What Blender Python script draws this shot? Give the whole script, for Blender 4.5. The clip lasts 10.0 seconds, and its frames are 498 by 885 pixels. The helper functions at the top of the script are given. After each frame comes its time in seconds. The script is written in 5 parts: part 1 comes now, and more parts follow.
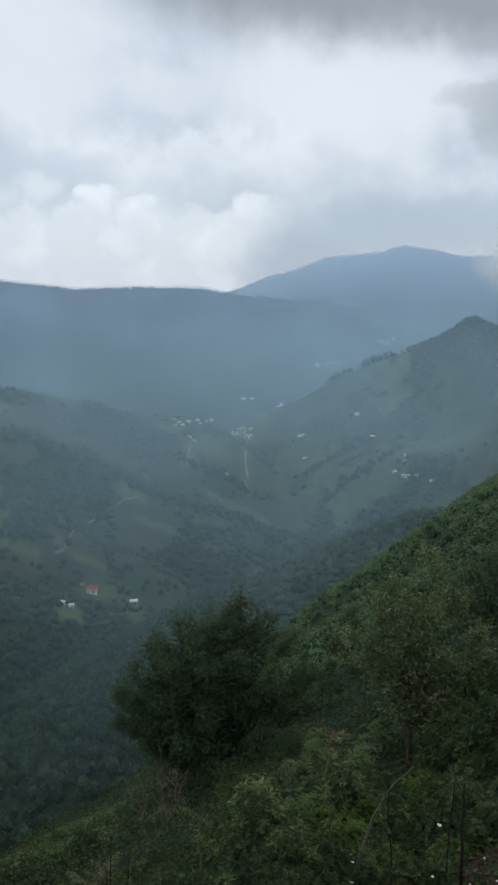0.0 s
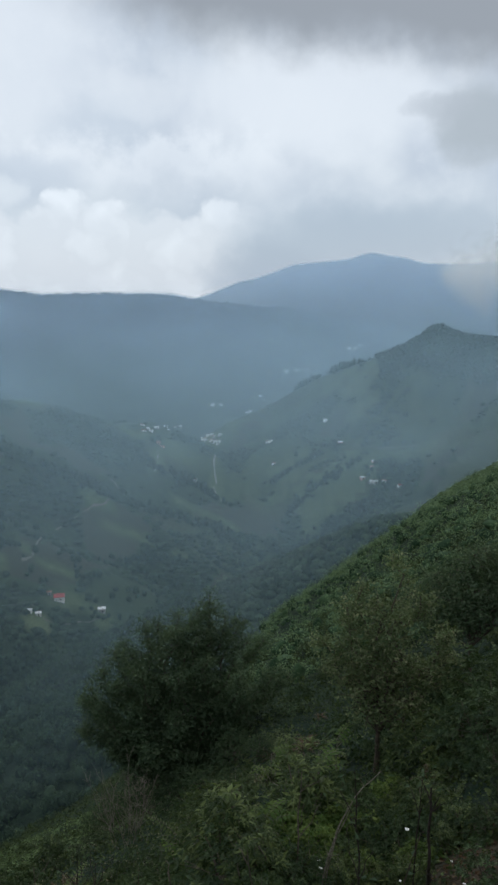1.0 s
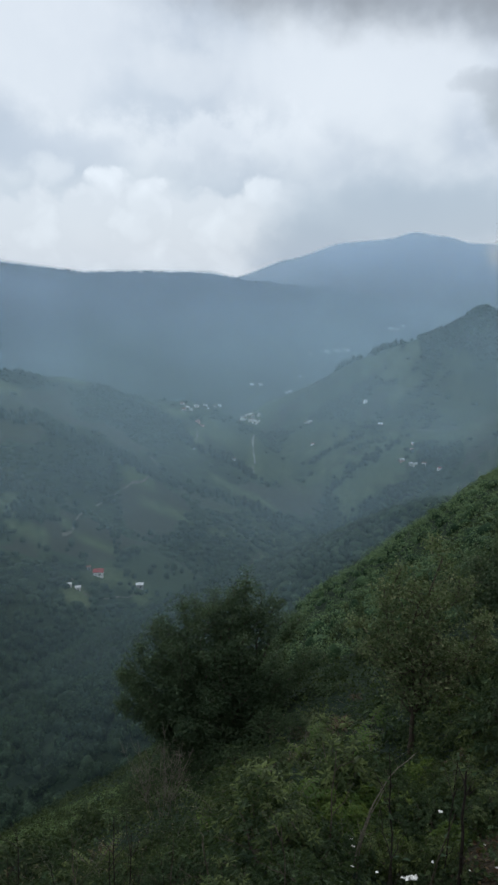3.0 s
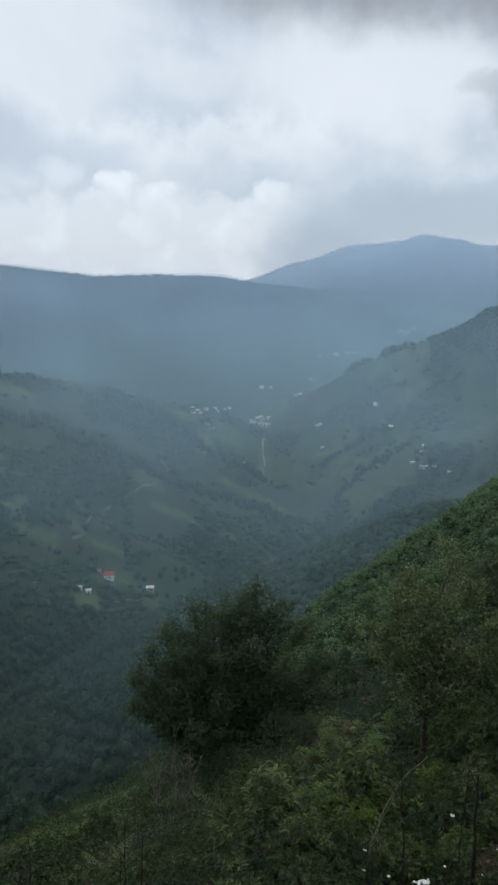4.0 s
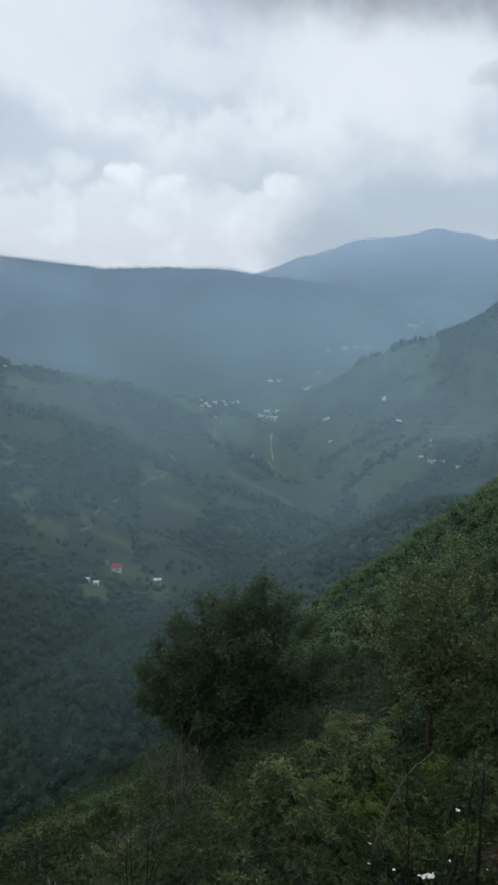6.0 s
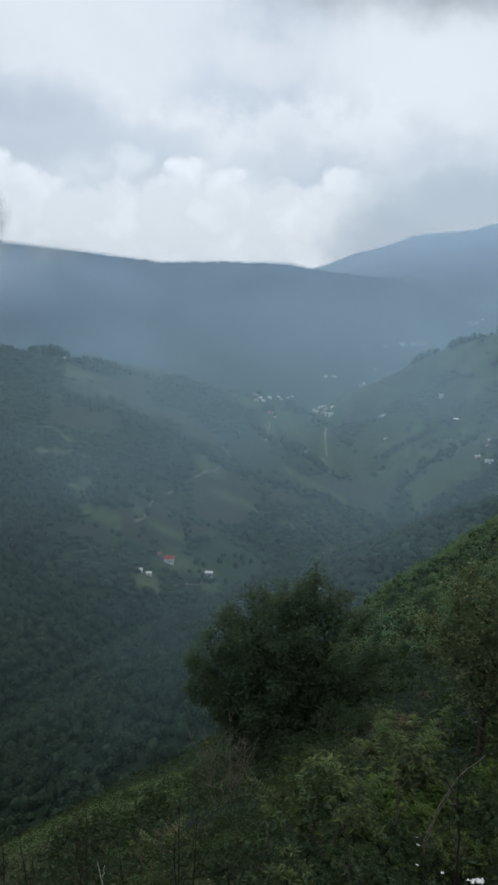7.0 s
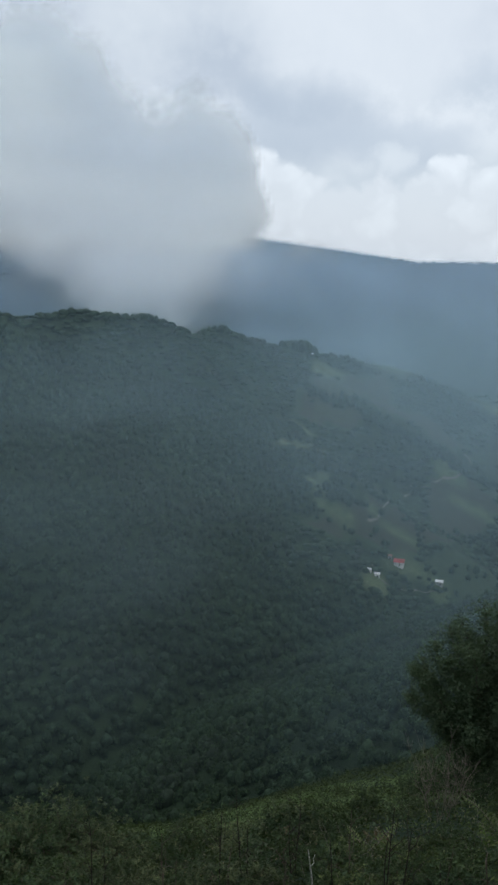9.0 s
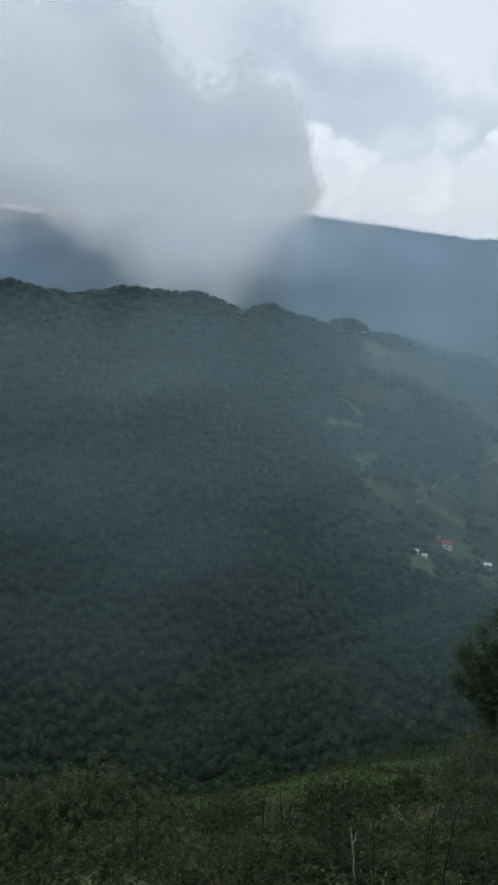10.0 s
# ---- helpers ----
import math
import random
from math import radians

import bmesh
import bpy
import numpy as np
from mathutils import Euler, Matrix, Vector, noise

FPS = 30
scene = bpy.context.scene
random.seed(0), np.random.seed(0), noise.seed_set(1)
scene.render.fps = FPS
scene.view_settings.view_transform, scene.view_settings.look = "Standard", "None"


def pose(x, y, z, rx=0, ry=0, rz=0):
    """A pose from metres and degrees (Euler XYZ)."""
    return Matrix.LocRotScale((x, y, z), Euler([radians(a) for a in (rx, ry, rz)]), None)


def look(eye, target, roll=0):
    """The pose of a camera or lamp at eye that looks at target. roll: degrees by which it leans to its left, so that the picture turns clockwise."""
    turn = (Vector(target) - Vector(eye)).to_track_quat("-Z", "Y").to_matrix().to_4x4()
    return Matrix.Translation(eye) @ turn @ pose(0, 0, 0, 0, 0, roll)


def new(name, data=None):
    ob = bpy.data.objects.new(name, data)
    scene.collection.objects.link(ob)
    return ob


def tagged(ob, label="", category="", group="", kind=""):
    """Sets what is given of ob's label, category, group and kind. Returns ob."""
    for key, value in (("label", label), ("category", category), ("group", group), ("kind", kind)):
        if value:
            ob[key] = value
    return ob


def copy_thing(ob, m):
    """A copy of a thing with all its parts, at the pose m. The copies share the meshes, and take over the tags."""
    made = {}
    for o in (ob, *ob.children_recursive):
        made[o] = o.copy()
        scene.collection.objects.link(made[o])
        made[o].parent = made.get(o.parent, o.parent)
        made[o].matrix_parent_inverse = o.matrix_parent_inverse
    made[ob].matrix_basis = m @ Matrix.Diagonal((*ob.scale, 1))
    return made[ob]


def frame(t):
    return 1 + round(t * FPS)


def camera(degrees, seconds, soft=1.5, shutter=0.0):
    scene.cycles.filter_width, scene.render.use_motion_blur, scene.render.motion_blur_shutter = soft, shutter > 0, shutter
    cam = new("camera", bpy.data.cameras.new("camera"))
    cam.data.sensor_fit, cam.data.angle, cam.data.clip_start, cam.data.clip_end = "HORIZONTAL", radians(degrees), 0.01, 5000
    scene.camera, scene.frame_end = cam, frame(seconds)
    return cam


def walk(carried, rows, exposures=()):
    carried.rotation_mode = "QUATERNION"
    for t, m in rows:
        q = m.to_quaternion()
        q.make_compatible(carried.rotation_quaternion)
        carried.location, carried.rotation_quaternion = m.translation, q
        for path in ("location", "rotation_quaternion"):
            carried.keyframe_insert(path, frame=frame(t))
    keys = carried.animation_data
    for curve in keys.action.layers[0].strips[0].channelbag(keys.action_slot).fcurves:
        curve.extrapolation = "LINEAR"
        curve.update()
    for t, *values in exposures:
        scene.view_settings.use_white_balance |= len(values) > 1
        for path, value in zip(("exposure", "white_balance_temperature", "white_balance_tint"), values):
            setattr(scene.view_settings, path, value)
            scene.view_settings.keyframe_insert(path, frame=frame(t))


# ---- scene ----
import collections

# the camera: carried at eye height and turned on the spot
EYE = 1.6
cam = camera(34.5, 10.0, soft=2.6, shutter=0.35)
ROWS = [
    (0.0, -0.000, 0.000, 77.998, 0.978, -0.208),
    (0.5, 0.008, -0.000, 78.413, 1.145, -1.764),
    (1.0, 0.012, -0.000, 78.405, 0.583, -2.405),
    (1.5, 0.010, -0.000, 77.743, -0.339, -1.857),
    (2.0, 0.004, -0.000, 77.110, -0.355, -0.601),
    (2.5, -0.000, -0.000, 76.919, -0.039, 0.018),
    (4.0, -0.007, -0.000, 77.198, 0.555, 1.169),
    (4.5, -0.005, -0.000, 77.011, 0.478, 0.856),
    (5.0, -0.003, -0.000, 76.962, 0.419, 0.550),
    (6.5, -0.018, -0.001, 76.564, 0.206, 3.461),
    (7.0, -0.031, -0.002, 76.391, 0.026, 5.845),
    (7.5, -0.050, -0.004, 76.199, -0.501, 9.788),
    (8.0, -0.085, -0.012, 75.958, -0.806, 16.628),
    (8.5, -0.109, -0.020, 76.736, -0.657, 21.385),
    (9.0, -0.119, -0.025, 76.234, -0.648, 23.484),
    (9.5, -0.124, -0.027, 75.661, -0.700, 24.608),
    (10.0, -0.136, -0.032, 74.629, -0.676, 27.046),
]
walk(cam, [(t, pose(x, y, EYE, rx, ry, rz)) for t, x, y, rx, ry, rz in ROWS], exposures=[(0.0, 0.0), (10.0, 0.0)])


scene.cycles.transparent_max_bounces = 64  # light passes many thin layers of mist


# ---- node helpers ----
class Tree:
    """Short-hand for building a node tree."""

    def __init__(self, tree):
        self.t = tree
        tree.nodes.clear()

    def add(self, kind, **settings):
        n = self.t.nodes.new(kind)
        for key, value in settings.items():
            if key == "op":
                n.operation = value
            elif key == "dims":
                n.noise_dimensions = value
            elif key == "clamp":
                n.use_clamp = value
            elif key == "layer":
                n.attribute_name = value
        return n

    def link(self, a, b):
        if isinstance(a, (int, float)):
            b.default_value = a
        elif isinstance(a, tuple):
            b.default_value = a
        else:
            self.t.links.new(a, b)

    def math(self, op, a, b=0.0, c=0.0, clamp=False):
        n = self.add("ShaderNodeMath", op=op, clamp=clamp)
        for v, s in zip((a, b, c), n.inputs):
            self.link(v, s)
        return n.outputs[0]

    def step(self, x, lo, hi, a=0.0, b=1.0):
        n = self.add("ShaderNodeMapRange")
        n.interpolation_type = "SMOOTHSTEP"
        for v, s in zip((x, lo, hi, a, b), n.inputs):
            self.link(v, s)
        return n.outputs[0]

    def ramp(self, x, lo, hi, a=0.0, b=1.0):
        n = self.add("ShaderNodeMapRange")
        for v, s in zip((x, lo, hi, a, b), n.inputs):
            self.link(v, s)
        return n.outputs[0]

    def mix(self, f, a, b, blend="MIX"):
        n = self.add("ShaderNodeMix")
        n.data_type, n.blend_type = "RGBA", blend
        self.link(f, n.inputs[0])
        self.link(a if not isinstance(a, tuple) else (*a[:3], 1.0), n.inputs[6])
        self.link(b if not isinstance(b, tuple) else (*b[:3], 1.0), n.inputs[7])
        return n.outputs[2]

    def noise(self, vec, scale, detail=3.0, rough=0.5, warp=0.0, dims="3D"):
        n = self.add("ShaderNodeTexNoise", dims=dims)
        if vec is not None:
            self.link(vec, n.inputs["Vector"])
        for key, v in (("Scale", scale), ("Detail", detail), ("Roughness", rough), ("Distortion", warp)):
            n.inputs[key].default_value = v
        return n.outputs["Fac"]

    def xyz(self, x, y, z):
        n = self.add("ShaderNodeCombineXYZ")
        for v, s in zip((x, y, z), n.inputs):
            self.link(v, s)
        return n.outputs[0]


# ---- sky: a broken overcast ----
def build_sky():
    world = bpy.data.worlds.new("overcast_sky")
    scene.world = world
    world.use_nodes = True
    t = Tree(world.node_tree)
    way = t.add("ShaderNodeTexCoord").outputs["Generated"]
    sep = t.add("ShaderNodeSeparateXYZ")
    t.link(way, sep.inputs[0])
    az = t.math("MULTIPLY", t.math("ARCTAN2", sep.outputs[0], sep.outputs[1]), 57.2958)
    el = t.math("MULTIPLY", t.math("ARCSINE", sep.outputs[2]), 57.2958)
    flat = t.xyz(az, el, 0.0)
    sky = t.add("ShaderNodeTexSky")
    sky.sky_type, sky.sun_disc = "NISHITA", False
    sky.sun_elevation, sky.sun_rotation = radians(48), radians(25)
    # wandering coordinates, so that edges billow
    drift = t.add("ShaderNodeTexNoise")
    drift.inputs["Scale"].default_value, drift.inputs["Detail"].default_value = 0.38, 5.0
    t.link(flat, drift.inputs["Vector"])
    off = t.add("ShaderNodeVectorMath", op="MULTIPLY_ADD")
    t.link(drift.outputs["Color"], off.inputs[0])
    off.inputs[1].default_value = (3.4, 2.6, 0.0)
    t.link(flat, off.inputs[2])
    bent = t.add("ShaderNodeVectorMath", op="ADD")
    t.link(off.outputs[0], bent.inputs[0])
    bent.inputs[1].default_value = (-1.7, -1.3, 0.0)
    axes = t.add("ShaderNodeSeparateXYZ")
    t.link(bent.outputs[0], axes.inputs[0])
    waz, wel = axes.outputs[0], axes.outputs[1]
    big = t.noise(flat, 0.10, 4.0, 0.55)
    fine = t.noise(flat, 0.42, 6.0, 0.6)
    puff = t.add("ShaderNodeTexVoronoi")
    puff.voronoi_dimensions, puff.feature = "2D", "SMOOTH_F1"
    t.link(bent.outputs[0], puff.inputs["Vector"])
    for key, v in (("Scale", 0.24), ("Smoothness", 0.5), ("Detail", 1.6), ("Roughness", 0.5), ("Lacunarity", 2.3)):
        puff.inputs[key].default_value = v
    billow = t.math("SUBTRACT", 0.6, puff.outputs["Distance"])

    def lobe(base, a, e, wa, we, colour, amount, hard=0.9):
        """A patch of cloud or of clearer sky with a ragged edge."""
        u, v = t.math("DIVIDE", t.math("SUBTRACT", waz, a), wa), t.math("DIVIDE", t.math("SUBTRACT", wel, e), we)
        d = t.math("ADD", t.math("MULTIPLY", u, u), t.math("MULTIPLY", v, v))
        return t.mix(t.step(d, 1.0 + hard, 1.0 - hard, 0.0, amount), base, colour)

    # high grey-white sheet
    base = t.mix(t.step(big, 0.35, 0.68), (0.52, 0.58, 0.65), (0.68, 0.73, 0.77))
    base = t.mix(t.step(fine, 0.42, 0.72, 0.0, 0.30), base, (0.76, 0.80, 0.83))
    base = lobe(base, -15.0, 14.5, 8.0, 6.0, (0.79, 0.83, 0.86), 0.75)
    base = lobe(base, 7.0, 11.5, 9.0, 3.6, (0.78, 0.82, 0.85), 0.85)
    base = lobe(base, -7.0, 10.0, 3.6, 1.8, (0.55, 0.62, 0.69), 0.45)
    base = lobe(base, -5.0, 11.8, 2.6, 1.4, (0.76, 0.80, 0.83), 0.5)
    # a softer bank of cumulus half-way up
    rim = t.math("SUBTRACT", t.math("ADD", t.math("MULTIPLY_ADD", billow, 2.2, 9.6), t.math("MULTIPLY", t.math("SUBTRACT", fine, 0.5), 5.0)), el)
    body = t.math("MULTIPLY", t.step(rim, -0.5, 1.6), t.math("SUBTRACT", 1.0, t.step(rim, 1.4, 4.5)))
    base = t.mix(t.math("MULTIPLY", body, t.step(az, 9.0, 1.0, 0.0, 0.55)), base, (0.82, 0.86, 0.89))
    # low haze towards the skyline
    base = t.mix(t.step(el, 8.0, 1.0, 0.0, 0.75), base, (0.52, 0.60, 0.67))
    base = lobe(base, -20.0, 8.0, 5.0, 2.6, (0.47, 0.54, 0.62), 0.75)
    base = lobe(base, -13.5, 6.8, 4.5, 1.5, (0.50, 0.57, 0.65), 0.6)
    # dark cloud overhead, and its torn edge lower down
    under = t.math("ADD", t.math("MULTIPLY_ADD", az, 0.13, wel), t.math("MULTIPLY", t.math("SUBTRACT", big, 0.5), 3.0))
    base = t.mix(t.math("MULTIPLY", t.step(under, 13.4, 17.5), t.step(az, -13.0, -2.0)), base, (0.31, 0.335, 0.36))
    base = lobe(base, 18.2, 9.6, 3.6, 2.3, (0.41, 0.455, 0.485), 0.9, 0.8)
    base = lobe(base, 15.0, 10.6, 2.0, 0.9, (0.46, 0.50, 0.54), 0.6, 0.8)
    # cumulus behind the far ridge, towering to one side
    edge = t.math("ADD", t.math("MULTIPLY_ADD", t.math("MINIMUM", billow, 0.34), 3.2, t.math("ADD", t.step(az, -20.0, -31.0, 5.2, 8.9), t.ramp(az, -28.0, -38.0, 0.0, 4.4))), t.math("MULTIPLY", t.math("SUBTRACT", big, 0.5), 2.0))
    below = t.math("SUBTRACT", edge, el)
    deep = t.ramp(below, 0.0, 6.5)
    lit = t.mix(t.step(deep, 0.0, 1.0), (0.81, 0.86, 0.90), (0.72, 0.775, 0.82))
    lit = t.mix(t.ramp(billow, -0.1, 0.4, 0.5, 0.0), lit, (0.56, 0.61, 0.66))
    side = t.math("SUBTRACT", 1.0, t.step(waz, -1.0, 4.0))
    base = t.mix(t.math("MULTIPLY", t.step(below, -0.2, 0.9), side), base, lit)
    base = lobe(base, -13.9, 6.0, 1.3, 1.0, (0.69, 0.745, 0.79), 0.9)
    base = lobe(base, 19.0, 0.6, 3.4, 1.3, (0.60, 0.65, 0.69), 0.7)
    # blue-grey murk about the far mountain
    base = lobe(base, 3.8, 0.4, 4.2, 2.0, (0.37, 0.45, 0.535), 0.75)
    base = lobe(base, 12.0, 2.8, 8.5, 2.2, (0.40, 0.48, 0.56), 0.8)
    base = t.mix(1.0, base, (0.968, 1.0, 1.05), "MULTIPLY")
    # brighter overhead and evenly grey behind, as under any overcast
    zenith = t.step(el, 24.0, 60.0)
    cloud = t.mix(zenith, base, (1.15, 1.2, 1.25))
    shade = t.mix(0.006, cloud, sky.outputs[0])
    back = t.add("ShaderNodeBackground")
    t.link(shade, back.inputs["Color"])
    back.inputs["Strength"].default_value = 1.0
    t.link(back.outputs[0], t.add("ShaderNodeOutputWorld").inputs["Surface"])


build_sky()
sun = new("sun", bpy.data.lights.new("sun", "SUN"))
sun.data.energy, sun.data.angle, sun.data.color = 0.5, radians(40), (1.0, 0.97, 0.92)
sun.matrix_world = look((0, 0, 0), (-math.sin(radians(25)) * math.cos(radians(48)), -math.cos(radians(25)) * math.cos(radians(48)), -math.sin(radians(48))))


# ---- materials ----
def material(name):
    m = bpy.data.materials.new(name)
    m.use_nodes = True
    return m, Tree(m.node_tree)


def finish(t, colour, rough=0.7, spec=0.3, bump=None, amount=0.3, reach=0.02, metal=0.0):
    p = t.add("ShaderNodeBsdfPrincipled")
    t.link(colour if not isinstance(colour, tuple) else (*colour[:3], 1.0), p.inputs["Base Color"])
    t.link(rough, p.inputs["Roughness"])
    p.inputs["Specular IOR Level"].default_value, p.inputs["Metallic"].default_value = spec, metal
    if bump is not None:
        b = t.add("ShaderNodeBump")
        b.inputs["Strength"].default_value, b.inputs["Distance"].default_value = amount, reach
        t.link(bump, b.inputs["Height"])
        t.link(b.outputs[0], p.inputs["Normal"])
    t.link(p.outputs[0], t.add("ShaderNodeOutputMaterial").inputs["Surface"])
    return p


def leaf_material(name, dark, mid, light, through_light=0.25, rough=0.55, scale=0.4, own_tint=False):
    """Leaves: each one its own tint, patches of the plant lighter or darker, a little light shining through."""
    m, t = material(name)
    dark, mid, light = (tuple(v * k for v, k in zip(c, (1.08, 1.0, 0.92))) for c in (dark, mid, light))
    island = t.add("ShaderNodeNewGeometry").outputs["Random Per Island"]
    where = t.add("ShaderNodeTexCoord").outputs["Object"]
    patch = t.noise(where, scale, 2.0, 0.6)
    c = t.mix(t.step(patch, 0.3, 0.7), dark, mid)
    c = t.mix(t.step(island, 0.55, 1.0, 0.0, 0.8), c, light)
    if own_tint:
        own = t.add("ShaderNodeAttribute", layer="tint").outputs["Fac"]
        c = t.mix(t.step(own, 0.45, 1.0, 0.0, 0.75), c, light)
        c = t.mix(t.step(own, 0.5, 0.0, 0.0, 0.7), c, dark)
    c = t.mix(t.math("MULTIPLY", t.add("ShaderNodeObjectInfo").outputs["Random"], 0.6), c, dark)
    p = t.add("ShaderNodeBsdfPrincipled")
    t.link(c, p.inputs["Base Color"])
    p.inputs["Roughness"].default_value, p.inputs["Specular IOR Level"].default_value = rough, 0.16
    tr = t.add("ShaderNodeBsdfTranslucent")
    t.link(t.mix(0.5, c, (0.10, 0.14, 0.02)), tr.inputs["Color"])
    mx = t.add("ShaderNodeMixShader")
    mx.inputs[0].default_value = through_light
    t.link(p.outputs[0], mx.inputs[1])
    t.link(tr.outputs[0], mx.inputs[2])
    t.link(mx.outputs[0], t.add("ShaderNodeOutputMaterial").inputs["Surface"])
    return m


def bark_material(name, a, b, scale=9.0):
    m, t = material(name)
    where = t.add("ShaderNodeTexCoord").outputs["Object"]
    n = t.noise(where, scale, 5.0, 0.65, 0.6)
    finish(t, t.mix(t.step(n, 0.35, 0.7), a, b), 0.85, 0.2, n, 0.6, 0.02)
    return m


def land_material():
    """Hill country: dark scrub and woodland floor, grass where the cover is open, fallow fields of their own colours."""
    m, t = material("hillside_cover")
    where = t.add("ShaderNodeTexCoord").outputs["Object"]
    open_ = t.add("ShaderNodeAttribute", layer="open_ground").outputs["Fac"]
    field = t.add("ShaderNodeAttribute", layer="field_tone").outputs["Fac"]
    a, b, c = t.noise(where, 0.006, 4.0, 0.6), t.noise(where, 0.09, 5.0, 0.65), t.noise(where, 1.3, 4.0, 0.6)
    scrub = t.mix(t.step(b, 0.32, 0.68), (0.010, 0.020, 0.013), (0.024, 0.042, 0.022))
    scrub = t.mix(t.step(a, 0.45, 0.72, 0.0, 0.5), scrub, (0.022, 0.036, 0.020))
    scrub = t.mix(t.step(field, 0.34, 0.50), scrub, (0.028, 0.046, 0.027))
    scrub = t.mix(t.step(field, 0.60, 0.70), scrub, (0.033, 0.040, 0.029))
    scrub = t.mix(t.step(field, 0.84, 0.94), scrub, (0.050, 0.076, 0.042))
    grass = t.mix(t.step(b, 0.3, 0.7), (0.040, 0.064, 0.034), (0.064, 0.092, 0.046))
    grass = t.mix(t.step(a, 0.5, 0.7, 0.0, 0.5), grass, (0.096, 0.116, 0.062))
    col = t.mix(open_, scrub, grass)
    col = t.mix(t.step(c, 0.5, 0.8, 0.0, 0.3), col, (0.022, 0.022, 0.014))
    soil = t.mix(t.step(t.noise(where, 6.0, 5.0, 0.65), 0.35, 0.7), (0.026, 0.018, 0.012), (0.075, 0.056, 0.038))
    col = t.mix(t.add("ShaderNodeAttribute", layer="bare_soil").outputs["Fac"], col, soil)
    finish(t, col, 0.95, 0.1, t.math("ADD", t.math("MULTIPLY", b, 3.0), c), 0.8, 0.8)
    return m


def mist_material(name, tint, gain, heavy=None):
    """Mist: scatters the sky's light, and lets the rest through as thinly as its own density says."""
    m, t = material(name)
    where = t.add("ShaderNodeTexCoord").outputs["Object"]
    dens = t.add("ShaderNodeAttribute", layer="mist_amount").outputs["Fac"]
    size = t.add("ShaderNodeAttribute", layer="grain").outputs["Fac"]
    sc = t.add("ShaderNodeVectorMath", op="SCALE")
    low = t.add("ShaderNodeVectorMath", op="MULTIPLY")
    t.link(where, low.inputs[0])
    low.inputs[1].default_value = (1.0, 1.0, 2.6)
    t.link(low.outputs[0], sc.inputs[0])
    t.link(size, sc.inputs["Scale"])
    n = t.noise(sc.outputs[0], 1.0, 5.0, 0.55, 0.4)
    alpha = t.math("MULTIPLY", dens, t.step(n, 0.25, 0.75, 1.0 - gain, 1.0 + gain), clamp=True)
    d, tl, tr = t.add("ShaderNodeBsdfDiffuse"), t.add("ShaderNodeBsdfTranslucent"), t.add("ShaderNodeBsdfTransparent")
    for s in (d, tl):
        s.inputs["Color"].default_value = (*tint, 1.0)
        if heavy is not None:  # denser, greyer folds in a cloud
            t.link(t.mix(t.step(t.noise(sc.outputs[0], 0.45, 5.0, 0.6, 0.8), 0.36, 0.66), heavy, tint), s.inputs["Color"])
    both, out = t.add("ShaderNodeMixShader"), t.add("ShaderNodeMixShader")
    both.inputs[0].default_value = 0.5
    t.link(d.outputs[0], both.inputs[1])
    t.link(tl.outputs[0], both.inputs[2])
    t.link(alpha, out.inputs[0])
    t.link(tr.outputs[0], out.inputs[1])
    t.link(both.outputs[0], out.inputs[2])
    t.link(out.outputs[0], t.add("ShaderNodeOutputMaterial").inputs["Surface"])
    return m


def plaster_material(name, col):
    m, t = material(name)
    where = t.add("ShaderNodeTexCoord").outputs["Object"]
    n = t.noise(where, 0.8, 4.0, 0.6)
    finish(t, t.mix(t.step(n, 0.4, 0.8, 0.0, 0.4), col, tuple(v * 0.7 for v in col)), 0.85, 0.2, n, 0.2, 0.02)
    return m


def roof_material(name, col):
    m, t = material(name)
    where = t.add("ShaderNodeTexCoord").outputs["Object"]
    wave = t.add("ShaderNodeTexWave")
    wave.inputs["Scale"].default_value = 1.6
    t.link(where, wave.inputs["Vector"])
    n = t.noise(where, 0.7, 4.0, 0.6)
    finish(t, t.mix(t.step(n, 0.35, 0.75), col, tuple(v * 0.6 for v in col)), 0.7, 0.3, wave.outputs["Fac"], 0.5, 0.05)
    return m


LAND = land_material()
LEAF_DARK = leaf_material("dark_tree_leaf", (0.042, 0.080, 0.050), (0.070, 0.118, 0.070), (0.165, 0.220, 0.136), 0.4, own_tint=True)
LEAF_GREEN = leaf_material("shrub_leaf", (0.014, 0.030, 0.013), (0.044, 0.080, 0.031), (0.150, 0.205, 0.078), 0.36, 0.5, 0.6, True)
LEAF_TREE = leaf_material("grey_green_leaf", (0.066, 0.108, 0.056), (0.115, 0.168, 0.080), (0.240, 0.270, 0.160), 0.4, own_tint=True)
LEAF_OLIVE = leaf_material("olive_leaf", (0.020, 0.036, 0.018), (0.046, 0.074, 0.036), (0.145, 0.182, 0.096), 0.25, 0.55, 0.6, True)
LEAF_BUSH = leaf_material("dark_shrub_leaf", (0.010, 0.025, 0.013), (0.028, 0.060, 0.030), (0.095, 0.150, 0.075), 0.28, 0.6, 0.6, True)
LEAF_SHOULDER = leaf_material("pale_fern_leaf", (0.070, 0.124, 0.062), (0.120, 0.195, 0.092), (0.210, 0.300, 0.150), 0.32, 0.65, 0.3, True)
LEAF_BRIGHT = leaf_material("bright_sapling_leaf", (0.036, 0.078, 0.020), (0.082, 0.148, 0.036), (0.185, 0.255, 0.072), 0.4, 0.5, 0.6, True)
LEAF_PALE = leaf_material("pale_withered_leaf", (0.10, 0.10, 0.06), (0.17, 0.17, 0.10), (0.32, 0.31, 0.22), 0.2, 0.6, 1.5)
